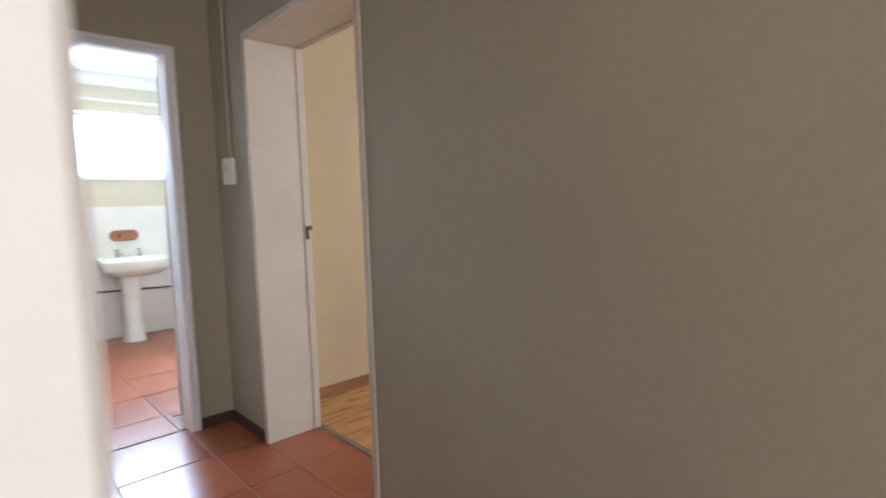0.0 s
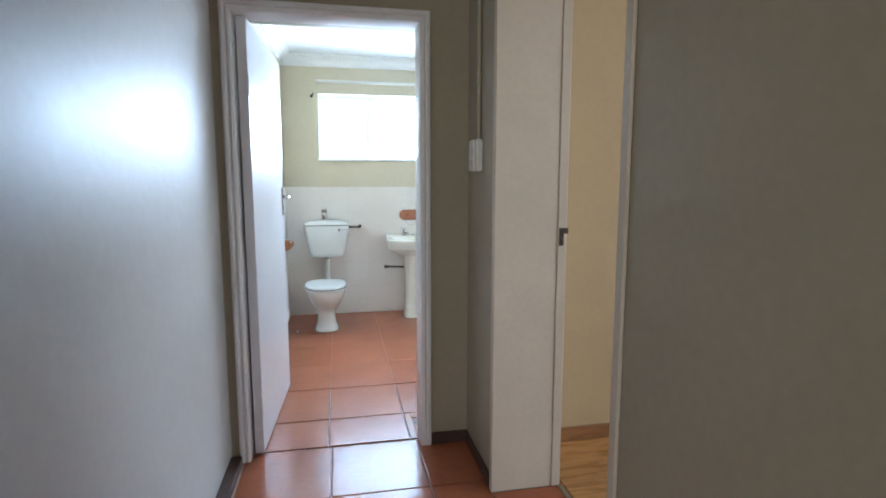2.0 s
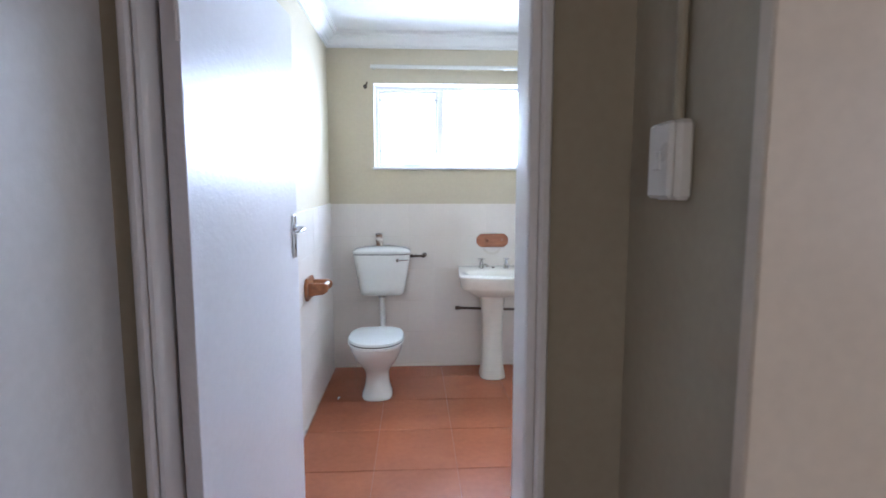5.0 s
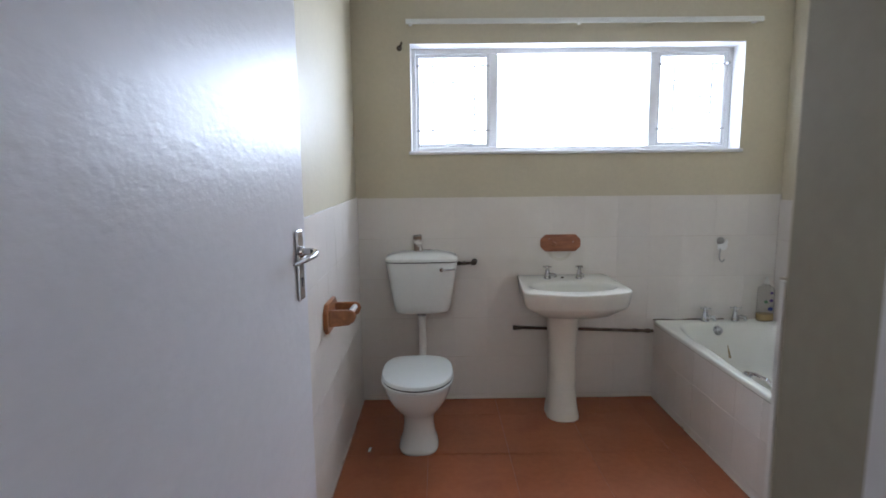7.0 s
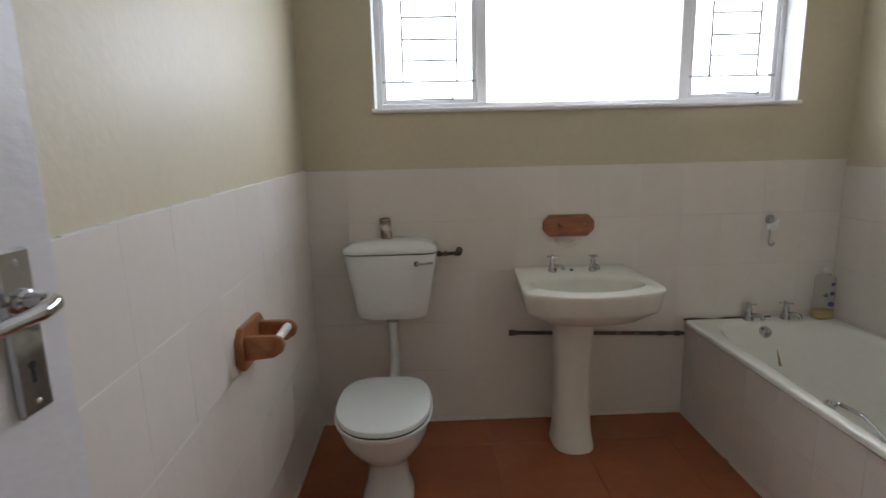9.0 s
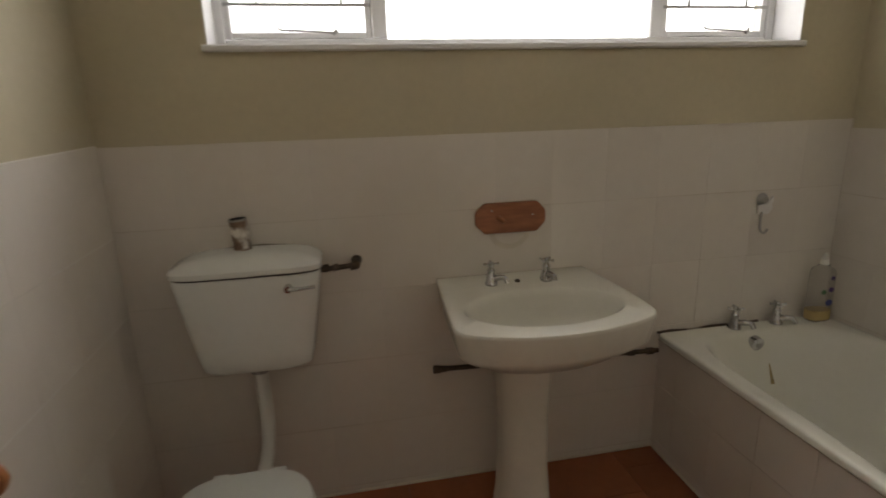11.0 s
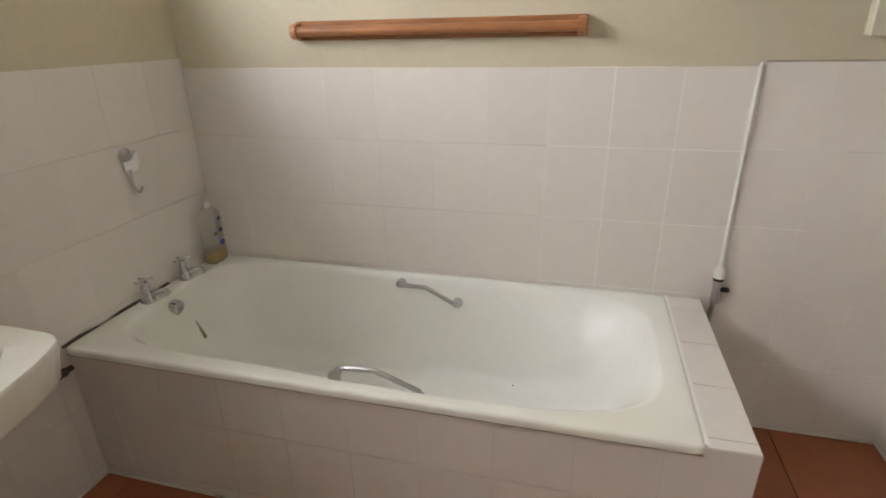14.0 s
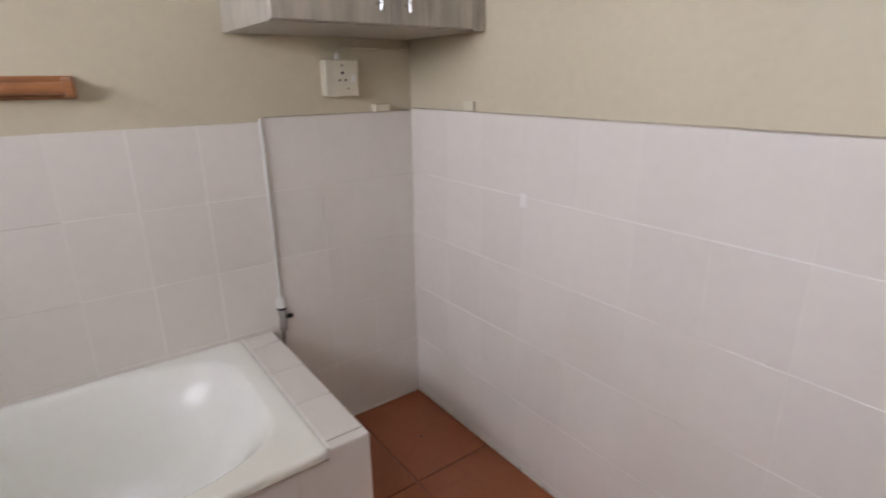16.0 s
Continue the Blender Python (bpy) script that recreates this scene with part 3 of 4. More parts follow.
LEAF = 0.890
leaf = door_part("leaf", boxes((-0.042, 0, 0.012, 0, LEAF, 2.034), bevel=0.002), M_DOOR)
PY = LEAF - 0.060
handle = door_part("handle_plate", boxes((0, PY - 0.02, 1.118, 0.008, PY + 0.02, 1.283), bevel=0.003), M_CHROME, "chrome lever handle plate")
bm = bmesh.new()
rod(bm, [((0.008, PY, 1.232), 0.013), ((0.014, PY, 1.232), 0.012), ((0.016, PY, 1.232), 0.009), ((0.032, PY, 1.232), 0.0085)])
door_part("spindle", bm, M_CHROME, parent=handle, smooth=True)
bm = bmesh.new()
tube(bm, bend([(0.028, PY + 0.003, 1.232), (0.041, PY - 0.003, 1.231), (0.047, PY - 0.030, 1.229), (0.043, PY - 0.072, 1.226), (0.032, PY - 0.124, 1.221)]), [0.009] * 6 + [0.0085] * 5 + [0.007] * 5 + [0.006, 0.005, 0.004, 0.004, 0.003], 12)
door_part("lever", bm, M_CHROME, parent=handle, smooth=True)
bm = boxes((0.008, PY - 0.0025, 1.150, 0.0086, PY + 0.0025, 1.166))
rod(bm, [((0.008, PY, 1.168), 0.0045), ((0.0087, PY, 1.168), 0.0045)])
door_part("keyhole", bm, M_BLACK, parent=handle)
for z in (1.270, 1.130):
    bm = bmesh.new()
    rod(bm, [((0.008, PY, z), 0.0035), ((0.0095, PY, z), 0.002)], 8)
    door_part("screw", bm, M_STEEL, parent=handle)
for z in (0.25, 1.75):
    bm = bmesh.new()
    rod(bm, [((0.0, -0.006, z - 0.05), 0.006), ((0.0, -0.006, z + 0.05), 0.006)], 10)
    door_part("hinge", bm, M_ENAMEL, smooth=True)

# ---- bathroom window ----
win = tagged(thing("window_1", (1.6, 6.19, WZ0), "white steel casement window with burglar bars, bright daylight behind", "window"), kind="structure")
FY0, FY1 = 6.188, 6.225


def frame_bars(name, x0, x1, z0, z1, w, y0, y1, parent=None):
    out = []
    for i, d in enumerate(((x0, y0, z0, x0 + w, y1, z1), (x1 - w, y0, z0, x1, y1, z1), (x0 + w, y0, z1 - w, x1 - w, y1, z1), (x0 + w, y0, z0, x1 - w, y1, z0 + w))):
        out.append(part(name, boxes(d, bevel=0.003), M_ENAMEL, parent or win))
    return out


frame_bars("window_frame", WX0 + 0.001, WX1 - 0.001, WZ0 + 0.021, WZ1 - 0.001, 0.030, FY0, FY1)
part("mullion", boxes((1.096, FY0 - 0.002, WZ0 + 0.052, 1.146, FY1, WZ1 - 0.032), bevel=0.004), M_ENAMEL, win)
part("mullion", boxes((2.084, FY0 - 0.002, WZ0 + 0.052, 2.134, FY1, WZ1 - 0.032), bevel=0.004), M_ENAMEL, win)
for x0, x1 in ((0.644, 1.095), (2.135, 2.562)):
    frame_bars("casement", x0, x1, WZ0 + 0.053, WZ1 - 0.033, 0.020, FY0 + 0.006, FY1 - 0.004)
    pane = part("pane", boxes((x0 + 0.018, 6.206, WZ0 + 0.07, x1 - 0.018, 6.210, WZ1 - 0.05)), M_GLASS, win)
    pane.visible_shadow = False
    bx0, bx1 = x0 + 0.10, x1 - 0.092
    for x in (bx0, bx1):
        part("burglar_bar", boxes((x - 0.005, 6.190, 1.688, x + 0.005, 6.195, 2.08)), M_BAR, win)
    for z in (2.077, 1.688):
        part("burglar_bar", boxes((x0, 6.1905, z - 0.005, x1, 6.1955, z + 0.005)), M_BAR, win)
    for z in (1.98, 1.88, 1.785):
        part("burglar_bar", boxes((bx0, 6.1905, z - 0.005, bx1, 6.1955, z + 0.005)), M_BAR, win)
    sx = x0 + 0.16
    bm = bmesh.new()
    tube(bm, bend([(sx, 6.178, 1.628), (sx + 0.005, 6.172, 1.612), (sx + 0.07, 6.168, 1.608), (sx + 0.17, 6.170, 1.603)]), 0.004, 8)
    tube(bm, [(sx + 0.165, 6.170, 1.598), (sx + 0.18, 6.170, 1.612)], 0.007, 8)
    part("casement_stay", bm, M_STEEL, win, "steel casement stay", True)
pane = part("pane", boxes((1.147, 6.206, WZ0 + 0.053, 2.083, 6.210, WZ1 - 0.033)), M_GLASS, win)
pane.visible_shadow = False
part("catch", boxes((2.546, 6.160, 2.07, 2.566, 6.186, 2.085), bevel=0.002), M_STEEL, win)
part("sill", boxes((WX0 - 0.012, BY1 - 0.018, WZ0 + 0.0005, WX1 + 0.012, BY1 - 0.0005, WZ0 + 0.020), bevel=0.004), M_ENAMEL, win)
part("sill", boxes((WX0 + 0.0008, BY1 - 0.0005, WZ0 + 0.0005, WX1 - 0.0008, 6.299, WZ0 + 0.0195)), M_ENAMEL, win)

part("reveal", boxes((WX0 + 0.0005, BY1 + 0.001, WZ0 + 0.0205, WX0 + 0.004, 6.187, WZ1 - 0.0005)), M_ENAMEL, win)
part("reveal", boxes((WX1 - 0.004, BY1 + 0.001, WZ0 + 0.0205, WX1 - 0.0005, 6.187, WZ1 - 0.0005)), M_ENAMEL, win)
part("reveal", boxes((WX0 + 0.0045, BY1 + 0.001, WZ1 - 0.004, WX1 - 0.0045, 6.187, WZ1 - 0.0005)), M_ENAMEL, win)

rail = thing("curtain_rail", (1.6, 6.0, 2.28), "white curtain rail fixed above the window", "curtain rail")
part("track", boxes((0.595, 5.985, 2.268, 2.65, 6.0, 2.296), bevel=0.004), M_PLASTIC, rail)
for x in (0.62, 1.6, 2.62):
    part("bracket", boxes((x - 0.01, 6.0, 2.272, x + 0.01, BY1 - 0.0005, 2.290), bevel=0.003), M_PLASTIC, rail)
tie = thing("wall_hook", (0.553, 6.05, 2.15), "small dark metal hook beside the window", "hook")
bm = bmesh.new()
rod(bm, [((0.553, BY1, 2.150), 0.016), ((0.553, BY1 - 0.006, 2.150), 0.016), ((0.553, BY1 - 0.009, 2.150), 0.009)], 14)
part("base", bm, M_PIPE, tie, smooth=True)
bm = bmesh.new()
tube(bm, bend([(0.553, BY1 - 0.006, 2.150), (0.555, BY1 - 0.034, 2.150), (0.566, BY1 - 0.046, 2.158), (0.570, BY1 - 0.040, 2.174)]), 0.0062, 8)
part("prong", bm, M_PIPE, tie, smooth=True)

# ---- toilet ----
TX = 0.655
toilet = thing("toilet", (TX, 5.47, 0), "white ceramic toilet pan with closed lid", "toilet")
bm = bmesh.new()
sections = [(0.0, 0.100, 0.130, 5.485, 3.0), (0.012, 0.103, 0.132, 5.485, 3.0), (0.03, 0.098, 0.127, 5.487, 2.6), (0.07, 0.084, 0.112, 5.495, 2.3), (0.13, 0.078, 0.105, 5.50, 2.2), (0.17, 0.082, 0.115, 5.497, 2.2),
            (0.205, 0.100, 0.140, 5.488, 2.2), (0.25, 0.130, 0.178, 5.472, 2.2), (0.30, 0.155, 0.208, 5.456, 2.2), (0.345, 0.170, 0.224, 5.447, 2.2), (0.378, 0.175, 0.230, 5.445, 2.2), (0.384, 0.170, 0.225, 5.445, 2.2)]
loft(bm, [squircle(TX, cy, z, rx, ry, p, 48, 2.6) for z, rx, ry, cy, p in sections])
part("pan", bm, M_CERAMIC, toilet, smooth=True)
bm = bmesh.new()
loft(bm, [squircle(TX, 5.685, z, rx, ry, 3, 32) for z, rx, ry in ((0.20, 0.045, 0.06), (0.25, 0.055, 0.085), (0.31, 0.06, 0.09), (0.335, 0.056, 0.085), (0.342, 0.045, 0.075))])
part("inlet_horn", bm, M_CERAMIC, toilet, smooth=True)


def seat_outline(z, grow):
    return squircle(TX, 5.435, z, 0.183 + grow, 0.232 + grow, 2.15, 56, 3.2)


bm = bmesh.new()
loft(bm, [seat_outline(0.386, -0.003), seat_outline(0.389, 0.002), seat_outline(0.396, 0.002), seat_outline(0.399, -0.003)])
part("seat", bm, M_SEAT, toilet, smooth=True)
# Black ring fills the gap, painting the shade between seat and lid.
bm = bmesh.new()
loft(bm, [seat_outline(0.3992, -0.0035), seat_outline(0.4043, -0.0035)])
part("buffer_strip", bm, M_BLACK, toilet, "black ring for the shade between seat and lid")
bm = bmesh.new()
loft(bm, [seat_outline(0.4045, -0.006), seat_outline(0.407, -0.001), seat_outline(0.417, -0.002), seat_outline(0.423, -0.006), seat_outline(0.426, -0.03), seat_outline(0.428, -0.10)])
part("lid", bm, M_SEAT, toilet, smooth=True)
for dx in (-0.075, 0.075):
    bm = bmesh.new()
    rod(bm, [((TX + dx - 0.02, 5.675, 0.402), 0.012), ((TX + dx + 0.02, 5.675, 0.402), 0.012)], 12)
    part("seat_hinge", bm, M_SEAT, toilet, smooth=True)

CX = 0.668
cistern = thing("cistern", (CX, 5.95, 0.6), "white ceramic low-level cistern fixed to the tiled wall", "cistern")
TF = BY1 - 0.0105
bm = bmesh.new()
loft(bm, [squircle(CX, (TF + yf) / 2, z, rx, (TF - yf) / 2, 5.0, 56, 12.0) for z, rx, yf in
          ((0.594, 0.125, 5.915), (0.597, 0.146, 5.902), (0.609, 0.162, 5.893), (0.65, 0.172, 5.886), (0.78, 0.193, 5.876), (0.90, 0.212, 5.868), (0.905, 0.210, 5.870))])
part("tank", bm, M_CERAMIC, cistern, smooth=True)
bm = bmesh.new()
loft(bm, [squircle(CX, (TF + yf) / 2, z, rx, (TF - yf) / 2, 5.0, 56, 12.0) for z, rx, yf in ((0.905, 0.207, 5.874), (0.911, 0.207, 5.874))])
part("gap", bm, M_BLACK, cistern)
bm = bmesh.new()
loft(bm, [squircle(CX, (TF + yf) / 2, z, rx, (TF - yf) / 2, p, 56, 12.0) for z, rx, yf, p in
          ((0.911, 0.213, 5.866, 5), (0.915, 0.216, 5.862, 5), (0.928, 0.216, 5.862, 5), (0.938, 0.208, 5.870, 5), (0.950, 0.180, 5.890, 4.5), (0.958, 0.13, 5.92, 4), (0.961, 0.06, 5.96, 3))])
part("lid", bm, M_CERAMIC, cistern, smooth=True)
bm = bmesh.new()
rod(bm, [((0.785, 5.868, 0.868), 0.013), ((0.785, 5.856, 0.868), 0.013), ((0.785, 5.846, 0.868), 0.010)])
tube(bm, bend([(0.785, 5.850, 0.868), (0.815, 5.846, 0.869), (0.862, 5.842, 0.873)]), [0.006] * 6 + [0.005] * 4 + [0.0065], 10)
part("flush_lever", bm, M_CHROME, cistern, "chrome flush lever", True)
bm = bmesh.new()
tube(bm, [(x, TF - 0.003, z) for x, z in ((0.470, 0.930), (0.50, 0.943), (0.55, 0.954), (0.62, 0.9615), (0.70, 0.9625), (0.77, 0.958), (0.82, 0.949), (0.862, 0.934))], [0.001, 0.002, 0.0032, 0.002, 0.003, 0.0022, 0.003, 0.001], 6)
part("sealant_line", bm, M_EDGE, cistern, "thin dark sealant line behind the lid", True)
fp = thing("flush_pipe", (0.66, 5.95, 0.4), "white plastic flush pipe from cistern to pan", "pipe")
bm = bmesh.new()
tube(bm, bend([(0.663, 5.955, 0.594), (0.664, 5.955, 0.50), (0.668, 5.950, 0.40), (0.664, 5.90, 0.315), (0.657, 5.80, 0.29), (0.655, 5.72, 0.29)]), 0.022, 14)
part("tube", bm, M_PLASTIC, fp, smooth=True)
bm = bmesh.new()
rod(bm, [((0.663, 5.955, 0.574), 0.029), ((0.663, 5.955, 0.594), 0.029)], 14)
part("collar", bm, M_STEEL, fp, smooth=True)
bm = bmesh.new()
rod(bm, [((0.655, 5.80, 0.29), 0.034), ((0.655, 5.765, 0.29), 0.036)], 14)
part("cuff", bm, M_PLASTIC, fp, smooth=True)

inlet = thing("water_inlet", (0.94, 6.0, 0.883), "short tarnished water inlet pipe with tap", "pipe")
bm = bmesh.new()
tube(bm, [(0.868, 5.975, 0.884), (0.93, 5.985, 0.884), (0.985, 5.99, 0.886)], 0.0085, 10)
part("pipe", bm, M_PIPE, inlet, smooth=True)
for x0, x1, r in ((0.884, 0.90, 0.013), (0.915, 0.93, 0.012), (0.968, 0.99, 0.013)):
    bm = bmesh.new()
    rod(bm, [((x0, 5.982, 0.884), r), ((x1, 5.988, 0.885), r)], 8)
    part("nut", bm, M_PIPE, inlet)
bm = bmesh.new()
rod(bm, [((0.985, 5.985, 0.887), 0.014), ((0.99, 6.03, 0.887), 0.014), ((0.99, TF, 0.887), 0.018)], 12)
part("elbow", bm, M_PIPE, inlet, smooth=True)

stub = thing("tin_can", (0.650, 6.0, 0.95), "small brown tin with a torn white label on the cistern lid", "tin")
LEAN = Matrix.Translation((0.650, 6.008, 0.950)) @ Matrix.Rotation(radians(-4), 4, "Y")


def tin_part(name, stations, material, label=""):
    bm = bmesh.new()
    rod(bm, [((0, 0, z), rad) for z, rad in stations], 24)
    bmesh.ops.transform(bm, matrix=LEAN, verts=bm.verts[:])
    return part(name, bm, material, stub, label, True)


tin_part("body", ((0.000, 0.0255), (0.003, 0.0265), (0.028, 0.0265), (0.031, 0.0245), (0.033, 0.0245), (0.036, 0.0262), (0.072, 0.0262), (0.075, 0.0246), (0.078, 0.0246), (0.081, 0.0255), (0.100, 0.0255)), M_TIN)
tin_part("rim", ((0.100, 0.0262), (0.103, 0.0270), (0.106, 0.0262)), M_STEEL, "thin metal rim")
tin_part("opening", ((0.1061, 0.0235), (0.1070, 0.0235)), M_BLACK, "dark open top")

# ---- basin ----
basin = thing("wash_basin", (1.52, 5.8, 0), "cream ceramic wash basin on a tapered pedestal", "wash basin")
BCX, BCY = 1.522, 5.745
OUT = [(1.252, TF), (1.790, TF), (1.812, 5.80), (1.820, 5.64), (1.812, 5.606), (1.788, 5.588), (1.716, 5.561), (1.62, 5.539), (1.522, 5.532), (1.42, 5.539), (1.33, 5.560), (1.258, 5.588), (1.235, 5.606), (1.224, 5.64), (1.234, 5.80)]


def basin_ring(scale, z, slope=0.055, n=72, inset=0.0):
    pts = []
    for i in range(n):
        a = 2 * math.pi * (i + 0.5) / n
        d = Vector((math.cos(a), math.sin(a)))
        best = 1.0
        for p, q in zip(OUT, OUT[1:] + OUT[:1]):
            p, q = Vector(p) - Vector((BCX, BCY)), Vector(q) - Vector((BCX, BCY))
            e = q - p
            den = d.x * e.y - d.y * e.x
            if abs(den) < 1e-9:
                continue
            t = (p.x * e.y - p.y * e.x) / den
            s = (p.x * d.y - p.y * d.x) / den
            if t > 0 and -1e-6 <= s <= 1 + 1e-6:
                best = t
                break
        r = best * scale - inset
        x, y = BCX + d.x * r, BCY + d.y * r
        pts.append(Vector((x, min(y, TF), z + slope * (y - BCY) * (0.4 if y > BCY else 1.0))))
    return pts


def bowl_ring(rx, ry, z, cy=5.737, n=72):
    return [Vector((BCX + rx * math.cos(2 * math.pi * (i + 0.5) / n), cy + ry * math.sin(2 * math.pi * (i + 0.5) / n), z)) for i in range(n)]


bm = bmesh.new()
rings = [basin_ring(0.30, 0.622, 0), basin_ring(0.62, 0.632, 0), basin_ring(0.82, 0.668, 0), basin_ring(0.915, 0.686, 0), basin_ring(0.950, 0.698, 0), basin_ring(0.985, 0.765), basin_ring(1.0, 0.780), basin_ring(1.0, 0.786), basin_ring(0.99, 0.791), basin_ring(0.965, 0.793),
         bowl_ring(0.248, 0.160, 0.789), bowl_ring(0.238, 0.152, 0.782), bowl_ring(0.229, 0.146, 0.762), bowl_ring(0.214, 0.136, 0.722), bowl_ring(0.182, 0.115, 0.682), bowl_ring(0.11, 0.072, 0.654), bowl_ring(0.025, 0.02, 0.647)]
loft(bm, rings)
part("bowl", bm, M_BASIN, basin, smooth=True)
bm = bmesh.new()
loft(bm, [squircle(1.49, cy, z, rx, ry, 2.4, 40, 6) for z, rx, ry, cy in ((0.001, 0.094, 0.105, 5.80), (0.02, 0.092, 0.104, 5.80), (0.08, 0.082, 0.095, 5.81), (0.22, 0.075, 0.088, 5.82), (0.42, 0.075, 0.090, 5.82), (0.58, 0.086, 0.10, 5.82), (0.67, 0.105, 0.12, 5.81))])
part("pedestal", bm, M_BASIN, basin, smooth=True)
bm = bmesh.new()
rod(bm, [((1.532, 5.782, 0.648), 0.026), ((1.532, 5.780, 0.6575), 0.022)], 14)
part("waste", bm, M_PIPE, basin, "dark waste ring", True)
bm = bmesh.new()
rod(bm, [((1.512, 5.952, 0.7930), 0.010), ((1.512, 5.952, 0.8000), 0.008)], 12)
part("chain_hole", bm, M_PIPE, basin, smooth=True)


def pillar_tap(x, y, z, turn, s=1.0, label="small chrome pillar tap with cross handle"):
    tap = thing("tap", (x, y, z), label, "tap", "pillar taps")
    m = Matrix.Translation((x, y, z)) @ Matrix.Rotation(radians(turn), 4, "Z") @ Matrix.Scale(s, 4)

    def tp(name, bm, parent=tap):
        bmesh.ops.transform(bm, matrix=m, verts=bm.verts[:])
        return part(name, bm, M_CHROME, parent, smooth=True)

    bm = bmesh.new()
    rod(bm, [((0, 0, -0.004), 0.024), ((0, 0, 0.005), 0.025), ((0, 0, 0.010), 0.022), ((0, 0, 0.03), 0.018), ((0, 0, 0.045), 0.014), ((0, 0, 0.055), 0.016), ((0, 0, 0.062), 0.011), ((0, 0, 0.074), 0.008)], 18)
    tp("body", bm)
    bm = bmesh.new()
    tube(bm, bend([(0, -0.01, 0.022), (0, -0.038, 0.031), (0, -0.058, 0.030), (0, -0.067, 0.014)]), [0.012] * 6 + [0.010] * 6 + [0.0095] * 4, 12)
    tp("spout", bm)
    bm = bmesh.new()
    rod(bm, [((0, 0, 0.070), 0.010), ((0, 0, 0.084), 0.010), ((0, 0, 0.088), 0.006)], 14)
    hub = tp("handle", bm)
    for a in (35, 125, 215, 305):
        c, sn = math.cos(radians(a)), math.sin(radians(a))
        bm = bmesh.new()
        rod(bm, [((0.007 * c, 0.007 * sn, 0.078), 0.0042), ((0.022 * c, 0.022 * sn, 0.079), 0.0042), ((0.028 * c, 0.028 * sn, 0.080), 0.0065), ((0.031 * c, 0.031 * sn, 0.080), 0.003)], 8)
        tp("handle_arm", bm, hub)
    return tap


part("seal", boxes((1.255, TF - 0.003, 0.7880, 1.787, TF - 0.0004, 0.7985)), M_EDGE_AND_SHADE, basin, "grimy sealant line")
pillar_tap(1.420, 5.946, 0.795, 48, 0.86)
pillar_tap(1.610, 5.942, 0.795, 8, 0.86)

plaque = thing("soap_holder_plaque", (1.515, 6.04, 1.0), "octagonal reddish wooden wall plaque with a broken hook", "plaque")
bm = bmesh.new()
x0, x1, z0, z1, c = 1.392, 1.638, 0.944, 1.048, 0.031
prism(bm, [(x0 + c, TF, z0), (x1 - c, TF, z0), (x1, TF, z0 + c), (x1, TF, z1 - c), (x1 - c, TF, z1), (x0 + c, TF, z1), (x0, TF, z1 - c), (x0, TF, z0 + c)], (0, -0.018, 0))
bmesh.ops.bevel(bm, geom=bm.edges[:], offset=0.003, segments=2, affect="EDGES")
part("board", bm, M_WOODX, plaque, smooth=True)
bm = bmesh.new()
rod(bm, [((1.470, TF - 0.018, 0.998), 0.010), ((1.478, TF - 0.045, 0.992), 0.008), ((1.482, TF - 0.052, 0.991), 0.006)], 12)
part("peg", bm, M_WOODX, plaque, smooth=True)
bm = bmesh.new()
rod(bm, [((1.446, TF - 0.018, 1.024), 0.004), ((1.446, TF - 0.021, 1.024), 0.003)], 10)
part("screw", bm, M_CHROME, plaque)
bm = bmesh.new()
rod(bm, [((1.59, TF - 0.018, 1.004), 0.004), ((1.59, TF - 0.021, 1.004), 0.003)], 10)
part("screw", bm, M_CHROME, plaque)

wp = thing("water_pipe", (1.66, 6.02, 0.45), "dark tarnished water pipe along the tiled wall", "pipe")
bm = bmesh.new()
tube(bm, [(1.235, 6.022, 0.470), (1.50, 6.022, 0.459), (1.80, 6.022, 0.449), (2.104, 6.022, 0.438)], 0.0095, 10)
part("pipe", bm, M_PIPE, wp, smooth=True)
for x, r in ((1.24, 0.015), (1.262, 0.012), (1.46, 0.013), (1.99, 0.013), (2.07, 0.014)):
    bm = bmesh.new()
    z = 0.470 - (x - 1.235) * 0.0368
    rod(bm, [((x - 0.012, 6.022, z), r), ((x + 0.012, 6.022, z - 0.001), r)], 8)
    part("fitting", bm, M_PIPE, wp)
bm = bmesh.new()
tube(bm, [(1.565, 6.012, 0.66), (1.565, 6.014, 0.52), (1.568, 6.02, 0.458)], 0.009, 8)
part("riser", bm, M_PIPE, wp, smooth=True)

# ---- bath ----
X0, X1, Y0, Y1, BZ = 2.112, BX1 - 0.0105, 4.264, TF, 0.501
bath = thing("bathtub", (2.48, 5.15, 0), "cream-white enamelled built-in bathtub", "bathtub")
bcx, bcy = (X0 + X1) / 2, (Y0 + Y1) / 2


def tub(cx, cy, z, rx, ry, p=5.0, n=192, back=None, step=0.0):
    """One level of the tub; step: rim widened towards the taps, a reflection's edge put into the shape."""
    out = squircle(cx, cy, z, rx, ry, p, n, back)
    for v in out:
        k = min(1.0, max(0.0, (v.y - 5.225) / 0.05))
        k = k * k * (3 - 2 * k)
        v.x += (v.x - cx) * ((1 - k) * step if v.x < cx else -k * step * 0.3)
    return out


def rect(z, e, r=0.012, n=192):
    out = []
    for pnt in squircle(0, 0, 0, 1, 1, 60, n):
        out.append(Vector((bcx + pnt.x * ((X1 - X0) / 2 - e), bcy + pnt.y * ((Y1 - Y0) / 2 - e), z)))
    return out


